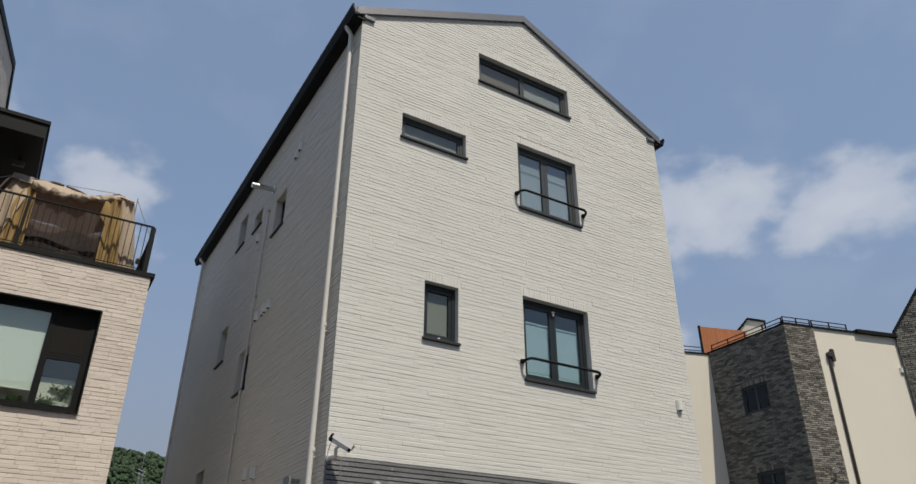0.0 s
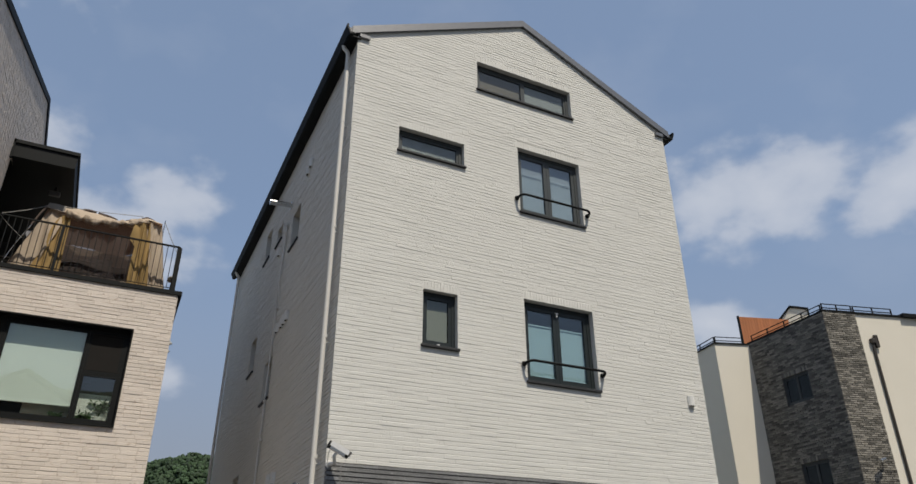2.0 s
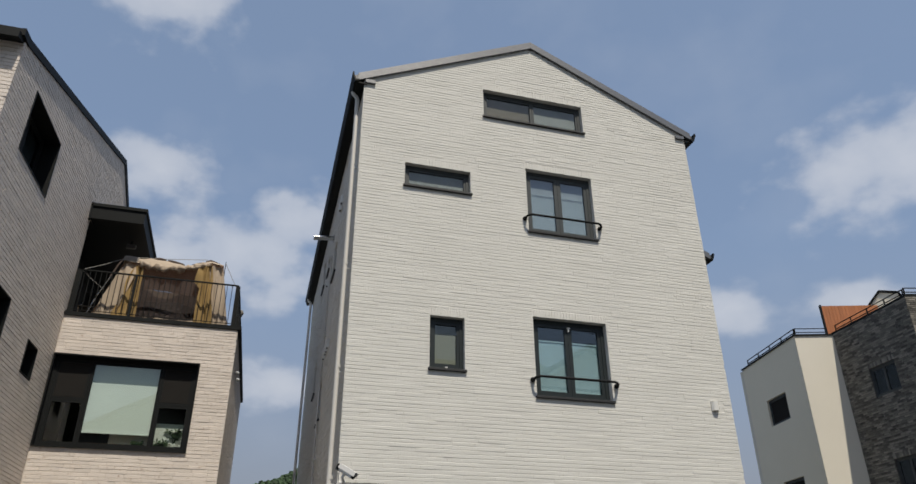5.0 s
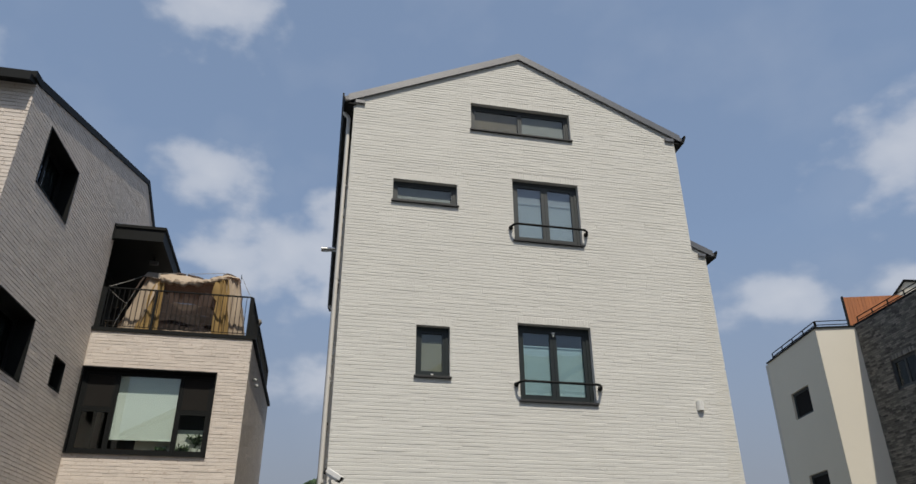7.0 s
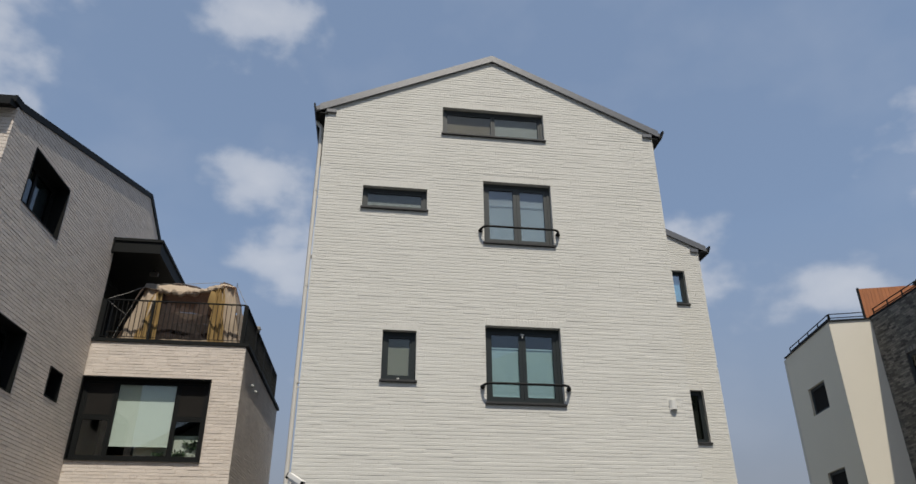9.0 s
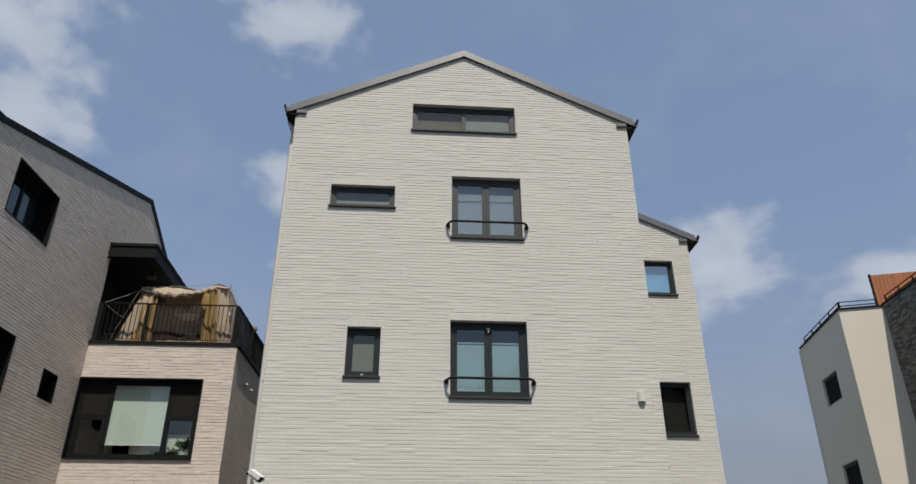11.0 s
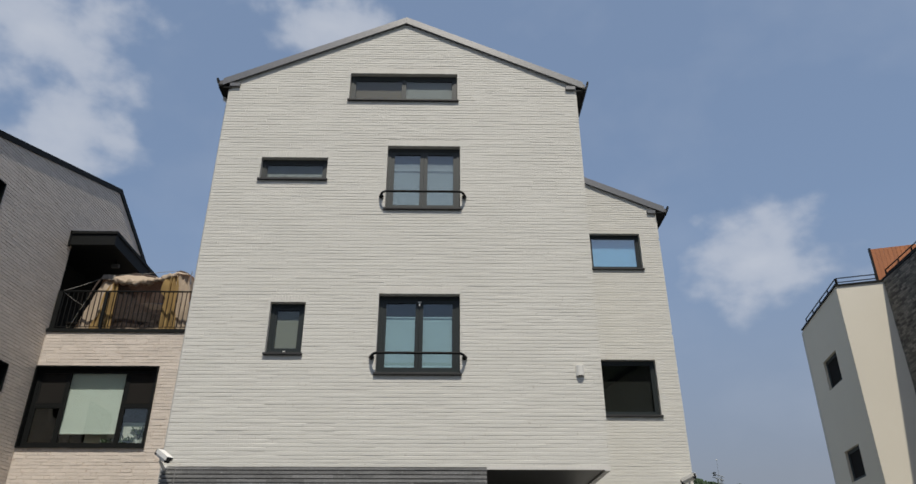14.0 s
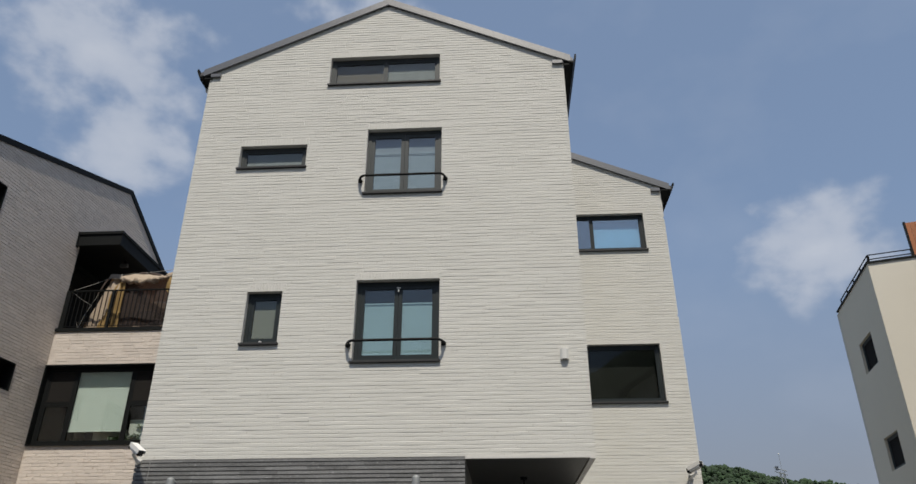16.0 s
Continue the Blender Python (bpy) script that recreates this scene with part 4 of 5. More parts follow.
w, c = window(nb, BLOCK, a, b, z0, z1, [(0, 0.245, 0, 0.52), (0, 0.245, 0.52, 1), (0.245, 0.76, 0, 1), (0.76, 1, 0, 0.52), (0.76, 1, 0.52, 1)],
              frame=BLACK, glass=GLASS_CLEAR, inset=0.10, bar=0.06, sash=0.05, sill=False, label="wide black-framed window with a half-drawn green blind")
bm = bmesh.new()
ring(bm, BLOCK, a - 0.02, b + 0.02, z0 - 0.02, z1 + 0.02, 0.024, -0.05, 0.10)
part("reveal_lining", bm, BLACK, w)
blind(w, BLOCK, c[2], 1.02, 0.14, BLIND_GREEN, 0.19, 2.0, "roller_blind")
blind(w, BLOCK, c[1], 0.97, 0.03, SCREEN_SHADE, 0.121, 0.1, "insect_screen")
blind(w, BLOCK, c[4], 0.97, 0.03, SCREEN_SHADE, 0.121, 0.1, "insect_screen")
# added box round the ledge; its dark colour is the room's shade
part("partition", boxes((-1.7, 1.5, 15.4, 15.5, 3.6, 6.9), (-1.7, 1.5, 13.7, 15.4, 6.85, 6.92), (-1.72, -1.66, 13.66, 15.4, 3.6, 6.85), (1.46, 1.5, 13.66, 15.4, 3.6, 6.85), (-1.66, 1.46, 13.66, 15.4, 3.6, 3.7)), ROOM_GLOOM, nb)
blind(w, BLOCK, c[3], 0.62, -0.05, POT, 0.30, 2.0, "inner_curtain")
blind(w, BLOCK, (c[2][0] + 0.42 * (c[2][1] - c[2][0]), c[2][1], c[2][2], c[2][3]), 0.17, -0.03, POT, 0.34, 2.0, "inner_curtain")
part("inner_sill", boxes((a, b, 0.17, 0.55, z0 - 0.02, z0 + 0.03), m=BLOCK.m), WOOD, nb)


def house_plant(u, out, z, h, label, pot=True):
    e = thing("potted_plant", label, "plant", BLOCK.at(u, out, z), "plants on the window ledge")
    r = random.Random(int(u * 100))
    if pot:
        bm = bmesh.new()
        tube(bm, [BLOCK.at(u, out, z), BLOCK.at(u, out, z + 0.16), BLOCK.at(u, out, z + 0.165)], [0.07, 0.085, 0.075], 16)
        part("pot", bm, POT, e, "white glazed pot")
    bm = bmesh.new()
    top = z + (0.16 if pot else 0.0)
    tips = []
    for k in range(6):
        tip = Vector((u + r.uniform(-0.16, 0.16), -out + r.uniform(-0.08, 0.08), top + h * r.uniform(0.5, 1.0)))
        mid = Vector((u + 0.3 * (tip.x - u), -out, top + 0.5 * (tip.z - top)))
        tube(bm, [BLOCK.m @ Vector((u, -out, top - 0.02)), BLOCK.m @ mid, BLOCK.m @ tip], 0.006, 5)
        tips += [mid, tip, (mid + tip) / 2]
    part("stem", bm, LEAF, e)
    bm = bmesh.new()
    for t in tips:
        for k in range(5):
            d = Vector((r.uniform(-1, 1), r.uniform(-0.5, 0.5), r.uniform(-0.4, 0.8))).normalized()
            s = d.orthogonal().normalized() * 0.022
            p = [t, t + d * 0.05 + s, t + d * 0.11, t + d * 0.05 - s]
            bm.faces.new([bm.verts.new(BLOCK.m @ q) for q in p])
    part("leaves", bm, LEAF, e)


house_plant(2.45, -0.28, z0 + 0.03, 0.34, "leafy plant in a white pot behind the window")
house_plant(2.16, -0.28, z0 + 0.03, 0.20, "small trailing plant on the window ledge", False)
house_plant(1.75, -0.30, z0 + 0.03, 0.14, "small plant on the window ledge", False)
bench = thing("wooden_shelf", "low warm wooden shelf behind the window", "shelf", BLOCK.at(1.2, -0.45, z0 + 0.03))
part("top", boxes((0.85, 1.55, 0.40, 0.54, z0 + 0.14, z0 + 0.17), m=BLOCK.m), WOOD, bench)
for u in (0.86, 1.08, 1.30, 1.51):
    part("leg", boxes((u, u + 0.03, 0.42, 0.52, z0 + 0.03, z0 + 0.14), m=BLOCK.m), WOOD, bench)

# two small lamps on the shaded side of the block
for u in (1.12, 1.65):
    e = thing("wall_lamp", "small grey round lamp on the terrace block side", "lamp", BLOCK_SIDE.at(u, 0.02, 6.52), "lamps on the block side")
    bm = bmesh.new()
    tube(bm, [BLOCK_SIDE.at(u, 0.0, 6.50), BLOCK_SIDE.at(u, 0.06, 6.50), BLOCK_SIDE.at(u, 0.08, 6.47)], [0.022, 0.036, 0.04], 12)
    part("head", bm, GALVANISED, e, smooth=True)
    part("wall_plate", boxes((u - 0.03, u + 0.03, -0.03, 0.0, 6.46, 6.54), m=BLOCK_SIDE.m), GALVANISED, e)


# terrace railing
Z_CAP = Z_DECK + 0.08
Z_RAIL = 8.13
railing = thing("terrace_railing", "black steel railing with thin upright bars round the terrace", "railing", (0, 13.45, Z_CAP))
FR = Face((-1.66, 13.46), (1.50, 13.46))
SR = Face((1.53, 13.50), (1.72, 19.2))
for f, posts in ((FR, (0.0, 1.10, 3.16)), (SR, (0.0, 1.5, 3.0, 4.5, 5.68))):
    part("top_rail", boxes((0, f.length, -0.02, 0.02, Z_RAIL - 0.025, Z_RAIL), m=f.m), BLACK, railing)
    part("bottom_rail", boxes((0, f.length, -0.008, 0.008, Z_CAP + 0.058, Z_CAP + 0.07), m=f.m), BLACK, railing)
    for u in posts:
        part("post", boxes((u - 0.025, u + 0.025, -0.03, 0.03, Z_CAP, Z_RAIL - 0.025), m=f.m), BLACK, railing)
    n = int(f.length / 0.105)
    for i in range(1, n):
        u = f.length * i / n
        part("bar", boxes((u - 0.006, u + 0.006, -0.012, 0.012, Z_CAP + 0.07, Z_RAIL - 0.025), m=f.m), BLACK, railing)
for q in ((-0.05, 0.06, -0.02, 0.02, Z_CAP, Z_RAIL), (3.13, 3.19, 0.0, 0.05, Z_CAP, Z_RAIL)):
    part("end_panel", boxes(q, m=FR.m), BLACK, railing, "flat black end panel")

# ---- the tent on the terrace ----
tent = thing("tent", "weathered tan and mustard canvas tent with a dark mesh front", "tent", (0.0, 14.6, Z_DECK))
rt = random.Random(21)
TZ = Z_DECK + 0.02


def cloth(name, rows, material, folds=0.03, label="", freq=9.0):
    """A hanging cloth: rows of edge lines from top to bottom, with folds running down."""
    bm = bmesh.new()
    n = 28
    grid = []
    for a, b in rows:
        a, b = Vector(a), Vector(b)
        line = []
        for i in range(n + 1):
            p = a.lerp(b, i / n)
            q = noise.noise(Vector((p.x * freq, p.z * 1.2, a.y))) * folds
            line.append(bm.verts.new(p + Vector((q * 0.3, q, 0.4 * folds * noise.noise(p * 5.0)))))
        grid.append(line)
    for a, b in zip(grid, grid[1:]):
        for i in range(n):
            bm.faces.new((a[i], a[i + 1], b[i + 1], b[i]))
    return part(name, bm, material, tent, label, smooth=True)


def lerp_rows(t0, t1, b0, b1, n=10, bulge=0.0):
    out = []
    for i in range(n + 1):
        k = i / n
        s = Vector((0, -bulge * math.sin(math.pi * k), 0))
        out.append((Vector(t0).lerp(Vector(b0), k) + s, Vector(t1).lerp(Vector(b1), k) + s))
    return out


YF = 13.78
cloth("side_flap", lerp_rows((-0.90, YF + 0.06, 8.62), (-0.57, YF + 0.02, 8.50), (-1.39, YF + 0.05, TZ), (-0.90, YF - 0.03, TZ), 14, 0.04), TAN, 0.09, "tan canvas side flap", 7.0)
cloth("curtain", lerp_rows((-0.70, YF - 0.01, 8.50), (-0.50, YF, 8.46), (-0.98, YF - 0.06, TZ), (-0.48, YF - 0.05, TZ), 14, 0.03), MUSTARD, 0.09, "mustard canvas door curtain", 18.0)
cloth("mesh_front", lerp_rows((-0.58, YF + 0.05, 8.47), (0.76, YF + 0.05, 8.58), (-0.58, YF + 0.03, TZ + 0.1), (0.80, YF + 0.03, TZ + 0.1), 12, 0.01), MESHCLOTH, 0.05, "dark brown mosquito mesh front", 2.2)
cloth("skirt", lerp_rows((-0.50, YF - 0.01, 7.30), (0.74, YF - 0.01, 7.33), (-0.58, YF - 0.04, TZ), (0.80, YF - 0.04, TZ), 5), TAN, 0.04)
cloth("curtain", lerp_rows((0.70, YF - 0.02, 8.58), (0.90, YF - 0.02, 8.66), (0.70, YF - 0.08, TZ), (1.10, YF - 0.07, TZ), 14, 0.02), MUSTARD, 0.11, "mustard canvas door curtain", 19.0)
cloth("side_flap", lerp_rows((0.84, YF + 0.01, 8.70), (1.12, YF + 0.08, 8.70), (1.02, YF - 0.04, TZ), (1.42, YF + 0.06, TZ), 14, 0.02), TAN, 0.07, "tan canvas side flap", 15.0)
cloth("side_wall", lerp_rows((1.12, YF + 0.08, 8.72), (1.12, 15.4, 8.60), (1.42, YF + 0.06, TZ), (1.42, 15.6, TZ), 10), TAN, 0.05)
cloth("side_wall", lerp_rows((-0.92, 15.4, 8.60), (-0.92, YF + 0.06, 8.62), (-1.40, 15.6, TZ), (-1.39, YF + 0.05, TZ), 10), TAN, 0.05)
cloth("back_wall", lerp_rows((1.12, 15.4, 8.60), (-0.92, 15.4, 8.60), (1.18, 15.45, 8.27), (-1.0, 15.45, 8.33), 4), TAN, 0.10, "tan canvas back wall", 3.0)
cloth("back_wall", lerp_rows((1.18, 15.45, 8.27), (0.62, 15.45, 8.27), (1.42, 15.6, TZ), (0.70, 15.6, TZ), 8), TAN, 0.05)
cloth("back_wall", lerp_rows((-0.62, 15.45, 8.33), (-1.0, 15.45, 8.33), (-0.75, 15.6, TZ), (-1.40, 15.6, TZ), 8), TAN, 0.05)
# opaque brown cloth added to shut out sky and paint the inside dark
cloth("back_mesh", lerp_rows((0.62, 15.45, 8.30), (-0.62, 15.45, 8.32), (0.70, 15.6, TZ), (-0.75, 15.6, TZ), 6), BROWN, 0.03, "solid brown cloth in the back wall, darkening the tent inside")


def crest(x):
    return float(np.interp(x, (-0.95, -0.46, -0.1, 0.3, 0.5, 0.8, 1.12), (8.70, 8.79, 8.78, 8.70, 8.73, 8.88, 8.78)))


def brow(x):
    return float(np.interp(x, (-0.95, -0.58, -0.06, 0.29, 0.63, 0.87, 1.12), (8.58, 8.53, 8.48, 8.52, 8.63, 8.71, 8.70)))


# slack tent top, sagging between its poles
bm = bmesh.new()
grid = []
for y, k, drop in ((YF - 0.03, 0.0, 0.0), (YF + 0.06, 0.55, 0.0), (13.94, 0.85, 0.0), (14.05, 1.0, 0.0), (14.5, 1.0, 0.02), (15.0, 1.0, 0.08), (15.4, 1.0, 0.18)):
    line = []
    for i in range(33):
        x = -0.94 + 2.06 * i / 32
        z = brow(x) * (1 - k) + crest(x) * k - drop
        line.append(bm.verts.new((x, y + 0.01 * noise.noise(Vector((x * 6, y * 3, 0))), z + 0.02 * noise.noise(Vector((x * 5, y * 6, 2.0))))))
    grid.append(line)
for a, b in zip(grid, grid[1:]):
    for i in range(32):
        bm.faces.new((a[i], a[i + 1], b[i + 1], b[i]))
part("roof_canvas", bm, TAN, tent, "slack tan canvas tent top", smooth=True)
cloth("gusset", lerp_rows((-0.93, YF - 0.01, 8.68), (-0.62, YF - 0.01, 8.68), (-0.96, YF - 0.02, 8.56), (-0.66, YF - 0.03, 8.54), 4), GREYCLOTH, 0.02, "grey-brown corner gusset")
# rolled-up door along the brow
bm = bmesh.new()
pts, rad = [], []
for i in range(121):
    k = i / 120
    x = -0.60 + 1.46 * k
    pts.append((x, YF - 0.05 + 0.02 * math.sin(9 * k), brow(x) - 0.03 + 0.015 * math.sin(31 * k)))
    rad.append(0.062 + 0.016 * math.sin(23 * k + 1) + 0.014 * math.sin(57 * k) - 0.03 * max(0.0, k - 0.75))
tube(bm, pts, rad, 20)
for v in bm.verts:
    v.co += 0.022 * noise.noise_vector(Vector((v.co.x * 4, v.co.y * 20, v.co.z * 20))) + 0.008 * noise.noise_vector(Vector((v.co.x * 9, v.co.y * 50, v.co.z * 50)))
part("rolled_door", bm, TAN, tent, "rolled-up tan door canvas", smooth=True)
cloth("tie_flap", lerp_rows((0.62, YF - 0.09, 8.56), (0.80, YF - 0.08, 8.62), (0.58, YF - 0.10, 8.20), (0.74, YF - 0.09, 8.02), 8, 0.04), MUSTARD, 0.10, "bunched mustard flap")
for a, b in (((-1.44, 13.68, TZ), (-1.10, 13.74, 8.18)), ((1.20, 13.84, TZ), (1.16, 13.86, 8.84))):
    bm = bmesh.new()
    tube(bm, [a, Vector(a).lerp(Vector(b), 0.5) + Vector((-0.02, 0, 0.02)), b], 0.009, 8)
    part("pole", bm, STEEL, tent, "thin tent pole")
bm = bmesh.new()
tube(bm, [(-1.12, 13.74, 8.14), (-1.02, 13.76, 8.44), (-0.92, 13.80, 8.67)], 0.02, 8)
part("pole_sleeve", bm, BROWN, tent, "brown pole sleeve", smooth=True)
for x0, x1 in ((-1.02, -0.80), (-0.36, -0.12), (-0.08, 0.28), (0.44, 0.64), (0.72, 1.02)):
    bm = bmesh.new()
    tube(bm, [(x, 14.03, crest(x) + 0.012) for x in (x0, x0 * 0.67 + x1 * 0.33, x0 * 0.33 + x1 * 0.67, x1)], [0.026, 0.040, 0.040, 0.026], 8)
    part("pole_sleeve", bm, BROWN, tent, "brown pole sleeve", smooth=True)
for a, b in (((-1.62, 13.46, 8.12), (-0.94, 13.98, 8.72)), ((-1.62, 13.46, 8.12), (-1.2, 13.75, 7.85)), ((-0.9, 14.0, 8.76), (0.75, 14.0, 8.90)), ((1.16, 13.86, 8.8), (1.54, 13.9, 8.12))):
    bm = bmesh.new()
    tube(bm, [a, Vector(a).lerp(Vector(b), 0.5) - Vector((0, 0, 0.02)), b], 0.006, 6)
    part("guy_rope", bm, ROPE, tent, "thin guy rope")
bundle = thing("cloth_bundle", "grey-brown cloth bundle tied on the side railing", "cloth", SR.at(1.7, 0, 8.1))
bm = bmesh.new()
bmesh.ops.create_icosphere(bm, subdivisions=3, radius=0.085)
for v in bm.verts:
    v.co = SR.at(1.7, 0.0, 8.14) + v.co * (1 + 0.5 * noise.noise(v.co * 22)) 
part("cloth", bm, GREYCLOTH, bundle, smooth=True)
flood = thing("floodlight", "small dark floodlight under the terrace canopy", "floodlight", (-0.95, 14.3, 9.28))
part("head", boxes((-1.05, -0.85, 14.25, 14.33, 9.10, 9.20), bevel=0.01), SOFFIT, flood)
part("bracket", boxes((-0.97, -0.93, 14.28, 14.31, 9.20, 9.29)), BLACK, flood)
sheet = thing("folded_sheet", "grey folded cloth hanging at the tent mesh", "cloth", (0.15, YF + 0.1, TZ))
bm = bmesh.new()
rows = []
for k in range(9):
    rows.append([bm.verts.new((0.02 + 0.036 * i - 0.01 * k * (i < 4), YF + 0.10 + 0.03 * noise.noise(Vector((i * 0.7, k * 0.5, 3.0))), 7.50 + 0.03 * k + 0.05 * noise.noise(Vector((i * 0.35, k * 0.2, 8.0))))) for i in range(11)])
for a, b in zip(rows, rows[1:]):
    for i in range(10):
        bm.faces.new((a[i], a[i + 1], b[i + 1], b[i]))
part("cloth", bm, GREYCLOTH, sheet, smooth=True)

bed = thing("bedding_pile", "crumpled grey bedding piled inside the tent", "bedding", (0.1, 14.1, TZ))
bm = bmesh.new()
rows = []
for k in range(12):
    rows.append([bm.verts.new((-0.42 + 0.075 * i, YF + 0.12 + 0.05 * k, TZ + 0.05 + (0.52 * math.exp(-((i - 9) / 5.0) ** 2)) * math.sin(math.pi * min(1.0, k / 7.0) / 2) + 0.10 * noise.noise(Vector((i * 0.55, k * 0.6, 4.0))))) for i in range(16)])
for a, b in zip(rows, rows[1:]):
    for i in range(15):
        bm.faces.new((a[i], a[i + 1], b[i + 1], b[i]))
part("blanket", bm, CLOTH_WHITE, bed, smooth=True)

# folding chair on the terrace, by the recess
chair = thing("folding_chair", "dark folding chair standing beside the tent", "chair", (-1.45, 14.2, Z_DECK))
part("seat", boxes((-1.66, -1.28, 14.0, 14.4, Z_DECK + 0.42, Z_DECK + 0.45), bevel=0.01), SCREEN_SHADE, chair)
part("backrest", boxes((-1.66, -1.28, 14.40, 14.43, Z_DECK + 0.5, Z_DECK + 0.9), bevel=0.01), SCREEN_SHADE, chair)
for x in (-1.66, -1.29):
    for a, b in (((x, 13.98, Z_DECK), (x, 14.44, Z_DECK + 0.9)), ((x, 14.42, Z_DECK), (x, 14.0, Z_DECK + 0.45))):
        bm = bmesh.new()
        tube(bm, [a, b], 0.011, 8)
        part("leg", bm, STEEL, chair)

# ---- the stucco and charcoal brick building ----
sb = thing("stucco_building", "cream stucco building with a charcoal brick bay", "building", (20, 15, 0))
rs = random.Random(31)
W_SIDE = Face((18.7, 19.2), (18.03, 15.66))
W_FRONT = Face((18.03, 15.66), (19.20, 15.28))
D_SIDE = Face((19.17, 15.31), (18.90, 12.28))
D_FRONT = Face((18.90, 12.28), (19.92, 12.00))
C_FRONT = Face((19.92, 12.00), (24.3, 10.80))
Z_T = 9.31
WS_OPEN = [(1.20, 2.42, 7.05, 7.89), (1.24, 2.44, 4.50, 5.32)]
part("wall", wall_bm(W_SIDE, [(0, 0), (W_SIDE.length - 0.004, 0), (W_SIDE.length - 0.004, Z_T), (0, Z_T)], WS_OPEN), STUCCO_SHADE, sb, "pale stucco wall, colour lightened and warmed against its shade")
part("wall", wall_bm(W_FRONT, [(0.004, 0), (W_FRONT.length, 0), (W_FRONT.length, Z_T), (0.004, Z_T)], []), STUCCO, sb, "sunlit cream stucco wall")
DS_OPEN = [(1.08, 2.08, 7.07, 7.90), (1.11, 2.10, 4.55, 5.38)]
d_out = [(0, 0), (D_SIDE.length - 0.004, 0), (D_SIDE.length - 0.004, 9.38), (0, 9.32)]
dark_wall = part("wall", wall_bm(D_SIDE, d_out, DS_OPEN), MORTAR_DARK, sb, "charcoal brick bay wall")
d_rects = courses([(0.02, 3.2), (D_SIDE.length, 3.2), (D_SIDE.length, 9.38), (0.02, 9.32)], [(a, b, c, d + 0.14) for a, b, c, d in DS_OPEN], 3.2, 9.38, 0.058, 0.21, rs, gap=0.009, joint=0.009, vary=0.12, bond=0.5)
for a, b, c0, d in DS_OPEN:
    d_rects += soldiers(a, b, d, 0.14, 0.066, 0.02)
dfront_wall = part("wall", wall_bm(D_FRONT, [(0.004, 0), (D_FRONT.length, 0), (D_FRONT.length, 9.38), (0.004, 9.38)], []), MORTAR_DARK, sb, "charcoal brick bay wall")
df_rects = courses([(-0.01, 3.2), (D_FRONT.length, 3.2), (D_FRONT.length, 9.38), (-0.01, 9.38)], [], 3.2, 9.38, 0.058, 0.21, rs, gap=0.009, joint=0.009, vary=0.12, bond=0.5)
part("wall", wall_bm(C_FRONT, [(0.004, 0), (C_FRONT.length, 0), (C_FRONT.length, 9.36), (0.004, 9.36)], []), STUCCO, sb, "sunlit cream stucco wall")
part("wall", boxes((24.2, 24.4, 11.0, 19.2, 0, 9.3), (18.75, 24.4, 19.2, 19.4, 0, 9.3)), STUCCO, sb)
part("flat_roof", prism(bmesh.new(), [(18.8, 19.2, 9.0), (18.15, 15.75, 9.0), (19.3, 15.4, 9.0), (19.05, 12.4, 9.0), (24.2, 11.0, 9.0), (24.3, 19.2, 9.0)], (0, 0, 0.1)), CONCRETE, sb)
# coping
bm = bmesh.new()
for f, z in ((W_SIDE, Z_T), (W_FRONT, Z_T), (D_SIDE, 9.35), (D_FRONT, 9.38)):
    put_box(bm, -0.02, f.length + 0.02, -0.035, 0.22, z, z + 0.045, f.m)
part("coping", bm, BLACK, sb, "thin black coping")
bm = bmesh.new()
put_box(bm, 0.03, C_FRONT.length, -0.05, 0.22, 9.36, 9.41, C_FRONT.m)
put_box(bm, 1.55, C_FRONT.length, -0.12, 0.22, 9.35, 9.46, C_FRONT.m)
part("coping", bm, BLACK, sb, "black folded eave")


def low_rail(f, u0, u1, z, n, height=0.22):
    r = thing("roof_rail", "low black steel rail on the flat roof edge", "railing", f.at((u0 + u1) / 2, -0.06, z), "rails round the flat roof")
    for h in (height, height * 0.45):
        part("bar", boxes((u0, u1, 0.05, 0.075, z + h - 0.022, z + h), m=f.m), BLACK, r)
    for i in range(n + 1):
        u = u0 + (u1 - u0 - 0.03) * i / n
        part("post", boxes((u, u + 0.03, 0.05, 0.08, z, z + height), m=f.m), BLACK, r)


low_rail(W_SIDE, 0.35, W_SIDE.length - 0.08, Z_T + 0.045, 4)
low_rail(W_FRONT, 0.06, 1.06, Z_T + 0.045, 1)
low_rail(D_SIDE, 0.1, D_SIDE.length - 0.08, 9.395, 4)
low_rail(D_FRONT, 0.06, D_FRONT.length, 9.425, 2)
low_rail(C_FRONT, 0.04, 1.35, 9.42, 2)
for f, ops in ((W_SIDE, WS_OPEN), (D_SIDE, DS_OPEN)):
    for a, b, c0, d in ops:
        w, c = window(sb, f, a, b, c0, d, TWO if f is D_SIDE else ONE, frame=FRAME_GREY, glass=GLASS_DULL if f is D_SIDE else SCREEN_SHADE, inset=0.03 if f is D_SIDE else 0.07, bar=0.045, sash=0.035, sill=False, label="small black-framed window")
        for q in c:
            # added dark sheets in place of the unlit rooms
            blind(w, f, (q[0] - 0.05, q[1] + 0.05, q[2] - 0.05, q[3] + 0.05), 1.0, 0.0, ROOM_GLOOM, 0.14)
# timber screen on the roof
OR = Face((19.16, 15.47), (20.86, 14.93))
